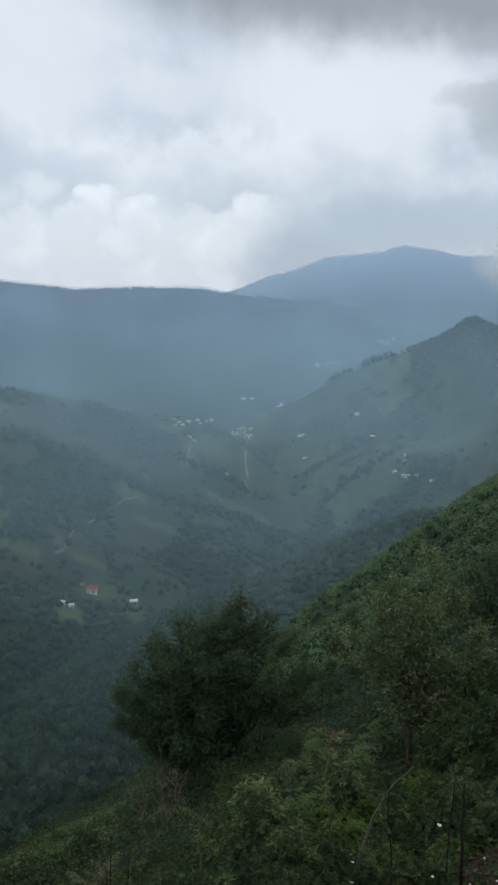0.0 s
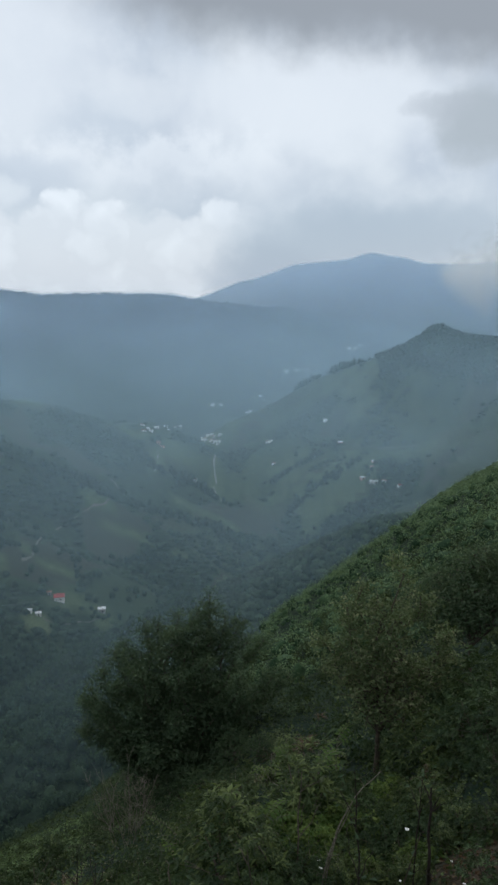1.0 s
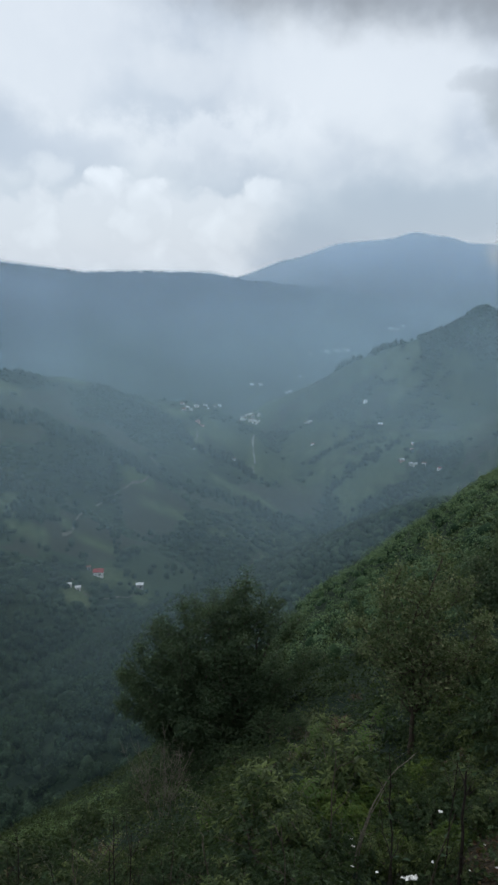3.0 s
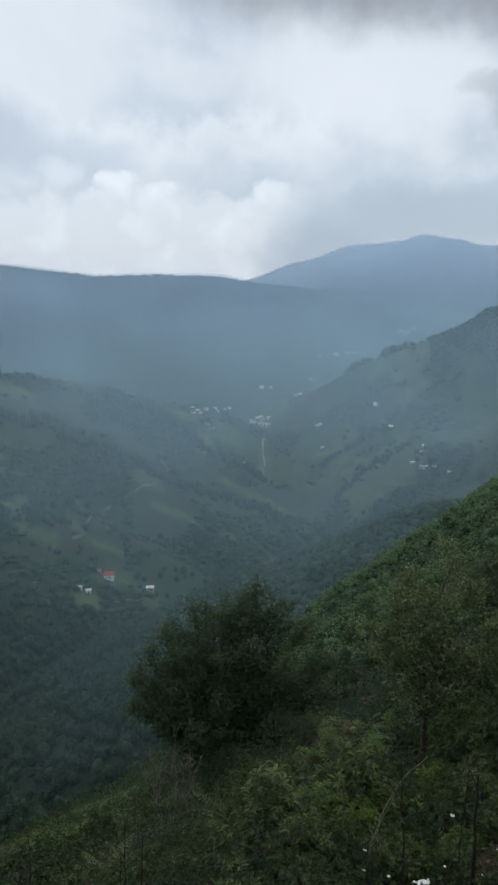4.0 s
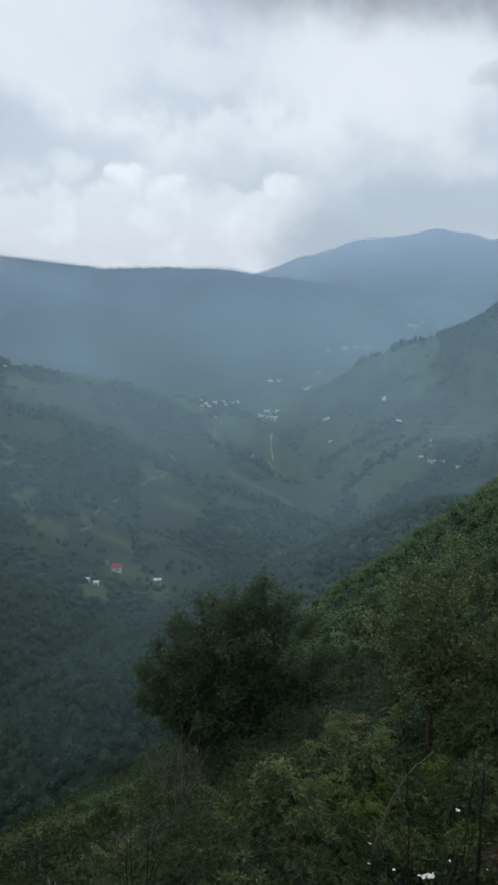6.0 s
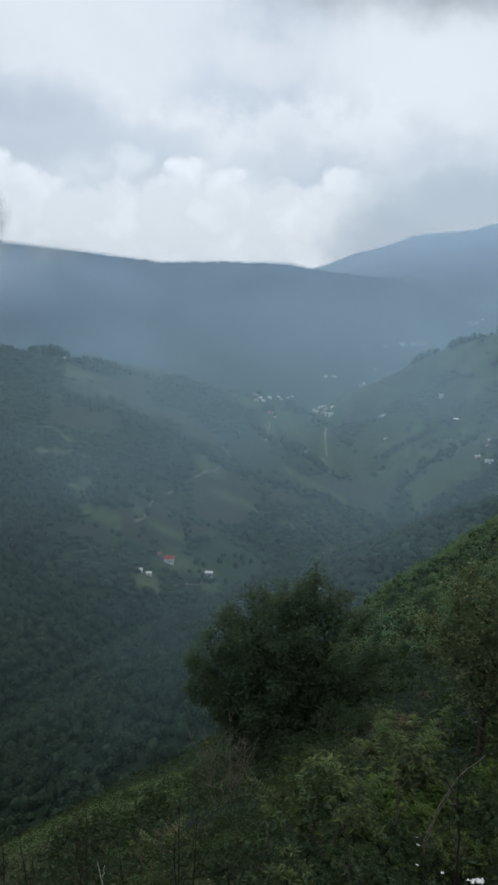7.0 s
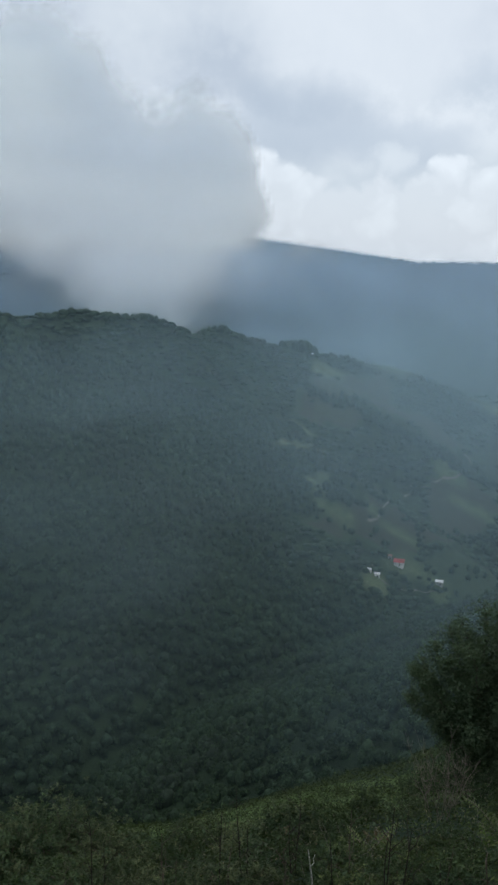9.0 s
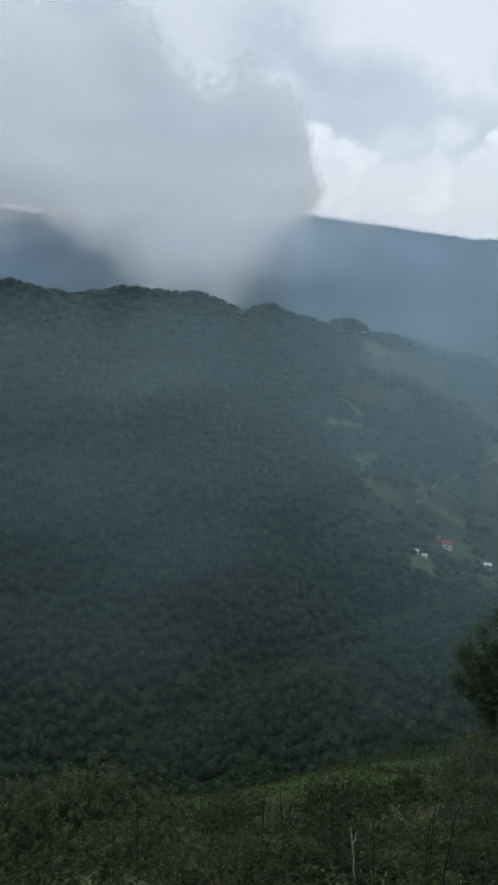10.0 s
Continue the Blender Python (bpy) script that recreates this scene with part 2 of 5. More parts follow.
LEAF_RUST = leaf_material("withered_bracken_leaf", (0.040, 0.024, 0.015), (0.072, 0.042, 0.024), (0.120, 0.090, 0.048), 0.2)
WOOD_LEAF = leaf_material("woodland_leaf", (0.012, 0.029, 0.016), (0.025, 0.055, 0.030), (0.044, 0.088, 0.045), 0.15, 0.8, 0.02, True)
SCRUB_LEAF = leaf_material("hillside_scrub_leaf", (0.080, 0.140, 0.080), (0.142, 0.232, 0.126), (0.220, 0.320, 0.170), 0.3, 0.7, 0.05, True)
UNDER_LEAF = leaf_material("undergrowth_leaf", (0.010, 0.021, 0.009), (0.026, 0.048, 0.016), (0.080, 0.118, 0.040), 0.15, 0.7, 0.35, True)


def canopy_material(name, dark, mid, light, size, other):
    """Crowns seen from afar: each its own green, mottled by its leaf masses."""
    m, t = material(name)
    where = t.add("ShaderNodeTexCoord").outputs["Object"]
    own = t.add("ShaderNodeAttribute", layer="tint").outputs["Fac"]
    leafy, wide = t.noise(where, 1.0 / size, 4.0, 0.65), t.noise(where, 0.012, 3.0, 0.5)
    c = t.mix(t.step(leafy, 0.3, 0.7), dark, mid)
    c = t.mix(t.step(own, 0.5, 1.0, 0.0, 0.7), c, light)
    c = t.mix(t.step(wide, 0.42, 0.68, 0.0, 0.45), c, light)
    c = t.mix(t.step(own, 0.4, 0.0, 0.0, 0.6), c, dark)
    kind = t.noise(where, 0.0075, 3.0, 0.6, 0.8)
    c = t.mix(t.step(kind, 0.50, 0.62, 0.0, 0.65), c, other)
    finish(t, c, 0.9, 0.12, leafy, 0.8, size * 0.5)
    return m


WOOD_CROWN = canopy_material("woodland_crown", (0.013, 0.025, 0.016), (0.023, 0.043, 0.026), (0.040, 0.068, 0.037), 1.6, (0.021, 0.030, 0.022))
# darker green for the scrub's inner mass: shade between leaves, put into the colour
SCRUB_SHADE = canopy_material("scrub_inner_shade", (0.012, 0.028, 0.014), (0.032, 0.066, 0.030), (0.054, 0.096, 0.044), 0.5, (0.030, 0.036, 0.018))
BARK = bark_material("grey_brown_bark", (0.060, 0.048, 0.036), (0.13, 0.11, 0.09))
TWIG = bark_material("dry_twig_bark", (0.105, 0.092, 0.072), (0.23, 0.205, 0.17), 30.0)
DEAD_BARK = bark_material("dark_wet_bark", (0.014, 0.011, 0.009), (0.040, 0.032, 0.026), 20.0)
RED_BARK = bark_material("reddish_brown_bark", (0.046, 0.038, 0.029), (0.105, 0.084, 0.062), 14.0)
LICHEN = bark_material("pale_lichen_bark", (0.22, 0.22, 0.20), (0.62, 0.63, 0.58), 24.0)
MIST = mist_material("valley_mist", (0.555, 0.76, 0.99), 0.32)
MIST_HIGH = mist_material("ridge_mist", (0.57, 0.77, 0.97), 0.3)
MIST_FAR = mist_material("distant_haze", (0.64, 0.82, 1.0), 0.2)
MIST_NEAR = mist_material("hillside_mist", (0.53, 0.775, 0.92), 0.5)
MIST_GREEN = mist_material("wood_mist", (0.56, 0.79, 0.87), 0.5)
CLOUD = mist_material("low_cloud_vapour", (0.945, 0.985, 1.0), 0.16, (0.85, 0.905, 0.95))
WHITE_WALL = plaster_material("white_plaster", (0.78, 0.77, 0.74))
PINK_WALL = plaster_material("salmon_plaster", (0.55, 0.32, 0.26))
GREY_WALL = plaster_material("grey_weathered_plaster", (0.34, 0.33, 0.31))
RED_ROOF = roof_material("red_roof_tile", (0.34, 0.060, 0.055))
TIN_ROOF = roof_material("pale_sheet_roof", (0.62, 0.64, 0.66))
BROWN_ROOF = roof_material("weathered_tile_roof", (0.24, 0.12, 0.09))
GLASS_DARK, _t = material("dark_window_glass")
finish(_t, (0.02, 0.025, 0.03), 0.1, 0.5)
GRAVEL, _t = material("pale_gravel_road")
_n = _t.noise(_t.add("ShaderNodeTexCoord").outputs["Object"], 0.3, 5.0, 0.6)
finish(_t, _t.mix(_n, (0.10, 0.10, 0.09), (0.24, 0.24, 0.22)), 0.9, 0.1, _n, 0.3, 0.05)
EARTH, _t = material("trodden_earth")
_n = _t.noise(_t.add("ShaderNodeTexCoord").outputs["Object"], 0.5, 5.0, 0.6)
finish(_t, _t.mix(_n, (0.060, 0.062, 0.048), (0.120, 0.116, 0.094)), 0.95, 0.1, _n, 0.3, 0.05)


# ---- the form of the land ----
FAR_RIDGE = [(-2225, 1182, 54), (-1823, 1908, 33), (-1662, 2128, 10), (-1379, 2389, 25), (-1124, 2651, 26), (-984, 2706, 10), (-845, 2815, -14),
             (-638, 2930, -51), (-425, 3030, -51), (-185, 3114, -58), (0, 3180, -104), (287, 3287, -148), (559, 3312, -185), (811, 3383, -230),
             (1348, 3337, -281)]
FAR_MOUNTAIN = [(-640, 4556, -239), (-16, 4600, -86), (198, 4542, -14), (477, 4468, 72), (742, 4432, 95), (857, 4411, 126), (980, 4385, 105),
             (1124, 4351, 66), (1313, 4297, 56), (1898, 4072, 96), (2888, 3442, 79)]
PEAK_RIDGE = [(714, 1145, -33), (508, 1395, -107), (458, 1454, -105), (420, 1494, -90), (387, 1531, -117), (336, 1584, -148), (262, 1639, -187),
             (171, 1719, -250), (126, 1763, -312), (76, 1820, -356), (16, 1889, -434)]
LEFT_HILL = [(-782, 209, -26), (-724, 418, -41), (-609, 630, -60), (-579, 710, -80), (-551, 767, -75), (-522, 818, -82), (-502, 863, -91),
             (-490, 884, -105), (-478, 937, -115), (-463, 975, -111), (-444, 1027, -129), (-408, 1087, -146), (-355, 1161, -164), (-308, 1245, -171),
             (-227, 1330, -214), (-144, 1450, -268)]
SPUR = [(165, 498, -142), (110, 457, -142), (78, 423, -145), (51, 387, -148), (26, 349, -150), (12, 320, -151), (2, 285, -168)]
VALLEY = -440.0


def lattice(i, j, seed):
    h = (i.astype(np.int64) * 374761393 + j.astype(np.int64) * 668265263 + seed * 974634777) & 0x7FFFFFFF
    h = ((h ^ (h >> 13)) * 1274126177) & 0x7FFFFFFF
    return ((h ^ (h >> 16)) & 0xFFFF) / 65535.0


def value_noise(x, y, seed):
    i, j = np.floor(x), np.floor(y)
    u, v = x - i, y - j
    u, v = u * u * u * (u * (u * 6 - 15) + 10), v * v * v * (v * (v * 6 - 15) + 10)
    a, b, c, d = lattice(i, j, seed), lattice(i + 1, j, seed), lattice(i, j + 1, seed), lattice(i + 1, j + 1, seed)
    return (a * (1 - u) + b * u) * (1 - v) + (c * (1 - u) + d * u) * v


def fractal(x, y, size, seed, octaves=5, gain=0.5):
    """Noise between about -1 and 1, its largest lumps size metres wide."""
    total, amp, norm = 0.0, 1.0, 0.0
    for k in range(octaves):
        f = 2.03 ** k / size
        total = total + amp * (value_noise(x * f + 17.3 * k, y * f - 9.1 * k, seed + k) * 2 - 1)
        norm, amp = norm + amp, amp * gain
    return total / norm * 1.6


def ridge(x, y, crest, slope, blunt):
    """A ridge of hills: height falls from its crest line by the slope on both sides."""
    best = np.full(x.shape, -1e6)
    for (ax, ay, az), (bx, by, bz) in zip(crest, crest[1:]):
        dx, dy = bx - ax, by - ay
        s = np.clip(((x - ax) * dx + (y - ay) * dy) / (dx * dx + dy * dy), 0, 1)
        d = np.hypot(x - ax - s * dx, y - ay - s * dy)
        best = np.maximum(best, az + s * (bz - az) - slope * (np.sqrt(d * d + blunt * blunt) - blunt))
    return best


FALL_AT = (-180, -120, -90, -60, -42, -29, -20, -11, -5, 2.3, 8.3, 12.3, 17.7, 30, 60, 120, 180)
FALL = (-0.35, 0.10, 0.45, 0.69, 0.725, 0.735, 0.685, 0.64, 0.575, 0.455, 0.375, 0.322, 0.248, 0.11, -0.10, -0.35, -0.35)
EDGE = (600, 300, 60, 40, 34, 34, 38, 48, 70, 92, 150, 200, 270, 330, 500, 600, 600)


def near_slope(x, y):
    """The mountainside below the viewpoint: a bank, an open slope, then a shoulder where it drops into the gully."""
    r, a = np.hypot(x, y), np.degrees(np.arctan2(x, y))
    fall, edge = np.interp(a, FALL_AT, FALL), np.interp(a, FALL_AT, EDGE)
    s = np.clip((r - 1.6) / 5.5, 0, 1)
    bank = 2.6 * s * s * (3 - 2 * s)
    over = np.maximum(r - edge, 0)
    bank = bank + 1.5 * np.exp(-((r - 23) / 5.5) ** 2 - ((a - 1.0) / 6) ** 2)
    bank = bank + 3.4 * np.exp(-((r - 26) / 20) ** 2) * np.clip((a - 3) / 10, 0, 1) * np.clip((70 - a) / 20, 0, 1)
    return -bank - fall * np.maximum(r - 1.0, 0) * np.clip((r - 0.8) / 1.5, 0, 1) - (0.86 - fall) * (np.sqrt(over * over + (0.25 * edge) ** 2) - 0.25 * edge)


def smooth_max(a, b, k):
    h = np.clip(0.5 + 0.5 * (a - b) / k, 0, 1)
    return b * (1 - h) + a * h + k * h * (1 - h)


def ground(x, y):
    x, y = np.asarray(x, float), np.asarray(y, float)
    r = np.hypot(x, y)
    hill = ridge(x, y, LEFT_HILL, 0.58, 25)
    peak = ridge(x, y, PEAK_RIDGE, 0.66, 8)
    far = smooth_max(ridge(x, y, FAR_RIDGE, 0.42, 60), ridge(x, y, FAR_MOUNTAIN, 0.45, 60), 30)
    peak = smooth_max(peak, ridge(x, y, SPUR, 0.62, 12) - 3, 8)
    high = smooth_max(smooth_max(hill, peak, 12), far, 20)
    top = np.maximum(np.maximum(hill, peak), far)
    z = smooth_max(high, np.full(x.shape, VALLEY), 18)
    # spurs and gullies, weaker on the crests
    below = np.clip((np.interp(r, (400, 950, 1900, 3000), (-50, -80, -200, -50)) - top) / 90, 0.12, 1)
    z = z + fractal(x, y, 340, 5, 5, 0.5) * 22 * np.clip(r / 1200, 0.3, 1.3) * below
    ribs = fractal(y * 0.92 + x * 0.38 + fractal(x, y, 260, 12, 2) * 40, (x * 0.92 - y * 0.38) * 0.22, 105, 51, 3, 0.45)
    z = z + ribs * 13 * np.clip((top + 440) / 60, 0, 1) * np.clip((r - 300) / 200, 0, 1) * np.clip((2200 - r) / 500, 0, 1) * np.clip(below, 0.1, 1)
    across = x * 0.80 + y * 0.60
    folds = fractal(across, (y - x) * 0.25, 38, 44, 3) * 3.6 * np.clip((r - 45) / 90, 0, 1) - 1.6 * np.clip((r - 60) / 120, 0, 1)
    near = near_slope(x, y) + folds + fractal(x, y, 7, 40, 4) * 0.35 * np.clip((r - 2) / 10, 0, 1) + fractal(x, y, 30, 60, 4) * 2.0 * np.clip((r - 25) / 80, 0, 1)
    return smooth_max(near, z, np.clip(r * 0.03, 0.01, 15))


# clearings: x, y, half width, half depth, turn
CLEARINGS = [(-134, 704, 30, 15, 8), (-157, 744, 22, 9, 0), (-217, 714, 24, 11, -8), (-188, 751, 9, 7, 0), (-305, 858, 12, 22, -40), (-276, 805, 9, 55, -24), (-244, 745, 9, 20, -20),
             (-95, 1215, 12, 70, 0), (-4, 1262, 12, 100, 0), (-146, 955, 22, 26, 20), (-20, 1095, 50, 16, 0), (150, 1165, 24, 55, -25), (110, 1250, 14, 60, -50), (260, 1400, 40, 20, 30), (-345, 1070, 30, 40, 20),
             (-66, 1279, 40, 40, 0), (-10, 1680, 70, 90, 0), (-109, 394, 17, 13, 10), (-92, 404, 9, 6, 0), (140, 1190, 18, 45, -20), (262, 1262, 46, 16, 10), (113, 1320, 44, 20, 20), (320, 1250, 34, 18, -10),
             (-161, 660, 14, 14, 0), (-112, 652, 10, 14, 0), (-108, 690, 12, 12, 0), (-131, 1299, 26, 20, 0), (-43, 912, 26, 5, -10), (-110, 905, 34, 4, 8)]


def open_ground(x, y):
    """1 in meadows and clearings, 0 under trees."""
    m = np.zeros(x.shape)
    wob = 0.6 * fractal(x, y, 40, 90, 3)
    for cx, cy, w, d, turn in CLEARINGS:
        c, s = math.cos(radians(turn)), math.sin(radians(turn))
        u, v = ((x - cx) * c + (y - cy) * s) / w, ((y - cy) * c - (x - cx) * s) / d
        m = np.maximum(m, np.clip((1.25 - u * u - v * v + 0.8 * wob) / 0.7, 0, 1))
    r, a = np.hypot(x, y), np.degrees(np.arctan2(x, y))
    wild = np.clip((fractal(x * 0.7 + y * 0.7, (y - x) * 0.35, 85, 70, 4) - 0.02) / 0.2, 0, 1) * np.clip((r - 620) / 200, 0, 1) * np.clip((a + 5) / 5, 0, 1)
    return np.maximum(m, 0.45 * wild)


def parcels(x, y, size, seed):
    """Fields of a hillside: for each place the chance number of its field and how far off the nearest boundary is, in metres."""
    wx = (x * 0.80 - y * 0.60 + fractal(x, y, 190, seed, 3) * 26) / size
    wy = (x * 0.60 + y * 0.80 + fractal(x, y, 190, seed + 5, 3) * 26) / (size * 1.9)
    i0, j0 = np.floor(wx), np.floor(wy)
    d1, d2, who = np.full(x.shape, 9e9), np.full(x.shape, 9e9), np.zeros(x.shape)
    for di in (-1, 0, 1):
        for dj in (-1, 0, 1):
            i, j = i0 + di, j0 + dj
            d = np.hypot(i + 0.15 + 0.7 * lattice(i, j, seed + 1) - wx, j + 0.15 + 0.7 * lattice(i, j, seed + 2) - wy)
            closer = d < d1
            d2 = np.where(closer, d1, np.minimum(d2, d))
            who = np.where(closer, lattice(i, j, seed + 3), who)
            d1 = np.minimum(d1, d)
    return who, (d2 - d1) * size * 0.7


def farmed(x, y):
    """1 on the farmed slopes of the valley, 0 in the unbroken woods and on the slope near by."""
    r, a = np.hypot(x, y), np.degrees(np.arctan2(x, y))
    left = np.clip((a + 21 + 5 * fractal(x, y, 150, 81, 4)) / 3, 0, 1) * np.clip((r - 620) / 60, 0, 1)
    return left * np.clip((2300 - r) / 300, 0, 1)


def field_tone(x, y):
    """Which cover a field bears: woods when low, then pasture, fallow brown, and pale meadow."""
    who, edge = parcels(x, y, 78, 300)
    return who * farmed(x, y) * np.clip(edge / 5, 0, 1)


def bare_soil(x, y):
    """1 where the bank close by is trodden earth."""
    r, a = np.hypot(x, y), np.degrees(np.arctan2(x, y))
    return 0.8 * np.clip((a - 15.5 + 6 * fractal(x, y, 1.6, 33, 4)) / 4, 0, 1) * np.clip((13.5 - r) / 3, 0, 1) * np.clip((r - 5) / 2, 0, 1) * np.clip((34 - a) / 6, 0, 1)
# ---- end of the form ----


def mesh_object(name, verts, faces, mat, parent=None, smooth=True):
    me = bpy.data.meshes.new(name)
    verts, faces = np.asarray(verts, np.float32), np.asarray(faces, np.int32)
    n = faces.shape[1]
    me.vertices.add(len(verts))
    me.vertices.foreach_set("co", verts.ravel())
    me.loops.add(faces.size)
    me.loops.foreach_set("vertex_index", faces.ravel())
    me.polygons.add(len(faces))
    me.polygons.foreach_set("loop_start", np.arange(0, faces.size, n, dtype=np.int32))
    me.polygons.foreach_set("use_smooth", np.full(len(faces), smooth))
    me.update(calc_edges=True)
    me.materials.append(mat)
    ob = new(name, me)
    if parent is not None:
        ob.parent = parent
    return ob


def layer(ob, name, values):
    ob.data.attributes.new(name, "FLOAT", "POINT").data.foreach_set("value", np.asarray(values, np.float32).ravel())


def grid_faces(rows, cols, closed=False):
    i, j = np.meshgrid(np.arange(rows - 1), np.arange(cols if closed else cols - 1), indexing="ij")
    k = (j + 1) % cols
    return np.stack([i * cols + j, i * cols + k, (i + 1) * cols + k, (i + 1) * cols + j], -1).reshape(-1, 4)


def build_ground():
    az = np.radians(np.concatenate([np.arange(-55, 32, 0.25), np.arange(32, 305, 4.0)]))
    rad = np.concatenate([[0.0, 0.6], 1.0 * 1.0205 ** np.arange(0, 420)])
    rr, aa = np.meshgrid(rad, az, indexing="ij")
    x, y = rr * np.sin(aa), rr * np.cos(aa)
    z = ground(x, y)
    ob = mesh_object("ground", np.stack([x, y, z], -1).reshape(-1, 3), grid_faces(len(rad), len(az), True)[:, ::-1], LAND)
    layer(ob, "open_ground", open_ground(x, y))
    layer(ob, "bare_soil", bare_soil(x, y))
    layer(ob, "field_tone", field_tone(x, y))
    tagged(ob, "steep green mountainsides falling into a deep misty valley", "ground", kind="structure")


build_ground()


# ---- mist in the valley ----
def mist_bank(name, radius, density, az0, az1, top0, top1, rise, mat, grain, label, sides=4.0, bottom=None, thin=0.0, crest=None):
    """A curtain of mist hanging over the ground: thin where it meets the land, gone above its top (degrees of height)."""
    az = np.radians(np.linspace(az0, az1, 116))
    s = np.linspace(0, 1, 30)
    ss, aa = np.meshgrid(s, az, indexing="ij")
    x, y = radius * np.sin(aa), radius * np.cos(aa)
    over = np.zeros(x.shape) if crest is None else np.interp(np.degrees(aa), *crest)
    low, high = ground(x, y) - 2.0, EYE + radius * np.tan(np.radians(top1 + over))
    if bottom is not None:
        low = np.maximum(low, EYE + radius * math.tan(radians(bottom)))
    z = low + (np.maximum(high, low + 1.0) - low) * ss
    el = np.degrees(np.arctan2(z - EYE, radius))
    foot = np.clip((z - low) / rise, 0, 1)
    head = np.clip((top1 + over - el) / (top1 - top0), 0, 1)
    flank = np.clip(np.minimum(np.degrees(aa) - az0, az1 - np.degrees(aa)) / sides, 0, 1)
    ease = lambda v: v * v * (3 - 2 * v)
    ob = mesh_object(name, np.stack([x, y, z], -1).reshape(-1, 3), grid_faces(30, 116), mat)
    layer(ob, "mist_amount", density * ease(foot) * ease(head) * ease(flank) * (1 - thin * ease(np.clip((np.degrees(aa) + 28) / 30, 0, 1))))
    layer(ob, "grain", np.full(x.shape, grain))
    tagged(ob, label, "mist", kind="stuff")
    return ob


def crest_line(r0, r1):
    """Bearing by bearing, the height in degrees at which the land between two distances meets the sky."""
    deg = np.linspace(-70, 45, 231)
    r = np.linspace(r0, r1, 160)
    rr, aa = np.meshgrid(r, np.radians(deg), indexing="ij")
    return deg, np.degrees(np.arctan2(ground(rr * np.sin(aa), rr * np.cos(aa)) - EYE, rr)).max(axis=0)


RIDGE_CREST, PEAK_CREST = crest_line(2000, 3500), crest_line(4000, 5200)
HAZE = "thin blue-grey mist hanging in the valley air"
for far_off, thick, top0, top1, rise in ((190, 0.05, -8, 0, 90), (300, 0.025, -12, -5, 90), (420, 0.105, -10, -3, 190), (640, 0.17, -7.5, -1.5, 130), (880, 0.16, -7.5, -2, 100), (1150, 0.13, -6, -1.5, 90), (1430, 0.13, -4, 0, 80),
                                          (2020, 0.19, -0.3, 0.15, 80), (2270, 0.20, -0.1, 0.15, 70), (2400, 0.20, -0.05, 0.2, 70), (2500, 0.20, -0.05, 0.2, 70), (2620, 0.20, -0.05, 0.25, 70)):
    mist_bank("mist", far_off, thick, -70, 45, top0, top1, rise, MIST_GREEN if far_off < 600 else MIST_NEAR if far_off < 1300 else MIST if far_off < 2000 else MIST_HIGH, 1 / (40 + 0.24 * far_off), HAZE, thin=0.38 if 400 < far_off < 1500 else 0.0, crest=RIDGE_CREST if far_off > 1800 else None)
for far_off, thick in ((120, 0.05), (240, 0.055), (300, 0.06), (390, 0.06)):
    mist_bank("mist", far_off, thick, -9 if far_off < 200 else -26, 45, -8, 0, 30, MIST_NEAR, 1 / 80, HAZE, 20.0)
for far_off in (1250, 1330, 1420):
    mist_bank("mist", far_off, 0.16, -27, -11, -1.2, -0.1, 30, MIST_HIGH, 1 / 320, HAZE, 4.0, crest=RIDGE_CREST)
for far_off, thick, end in ((1030, 0.19, -34), (1045, 0.19, -35), (1060, 0.13, -19)):
    mist_bank("mist", far_off, thick, -66, end, -1.6, -0.1, 30, MIST_HIGH, 1 / 260, HAZE, 8.0, crest=RIDGE_CREST)
for far_off in (1060, 1240):
    mist_bank("mist", far_off, 0.11, 1, 45, -4.5, 0.5, 60, MIST_NEAR, 1 / 260, HAZE, 6.0)
for far_off in (3150, 3300, 3420, 3520, 3600, 3680, 3750, 3900, 4050, 4150, 4250, 4320):
    mist_bank("mist", far_off, 0.21, -6, 45, -0.15, 0.1, 12, MIST_FAR, 1 / 600, HAZE, 7.0, crest=PEAK_CREST)


def low_cloud(name, label, radius, amount, grain, foot, head, az0, az1, seed, lean=1.3, fray=2.6, torn=1.5):
    """A cloud hanging low before the ridge: frayed below, piled up above, its face leaning back to the sky."""
    az, s = np.radians(np.linspace(az0, az1, 110)), np.linspace(0, 1, 72)
    low, high = min(f[1] for f in foot) - 4, max(h[1] for h in head) + 3
    ee, aa = np.meshgrid(low + (high - low) * s, az, indexing="ij")
    deg = np.degrees(aa)
    rad = radius / (1 - lean * np.tan(np.radians(ee - low)))
    x, y, z = rad * np.sin(aa), rad * np.cos(aa), EYE + rad * np.tan(np.radians(ee))
    bottom, top = np.interp(deg, *zip(*foot)), np.interp(deg, *zip(*head))
    n = 0.8 * fractal(deg * 10, ee * 10, 38, 31, 4, 0.55) + 0.3 * fractal(deg * 10, ee * 10, 60, seed, 3, 0.5)
    ease = lambda v: v * v * (3 - 2 * v)
    a = ease(np.clip((ee - bottom + torn * n) / fray, 0, 1)) * ease(np.clip((top - ee + 1.7 * n) / 2.8, 0, 1))
    a = a * ease(np.clip((deg - az0) / 5, 0, 1)) * ease(np.clip((az1 - deg) / 1.5, 0, 1))
    ob = mesh_object(name, np.stack([x, y, z], -1).reshape(-1, 3), grid_faces(72, 110), CLOUD)
    layer(ob, "mist_amount", amount * a)
    layer(ob, "grain", np.full(x.shape, grain))
    tagged(ob, label, "cloud", kind="stuff")


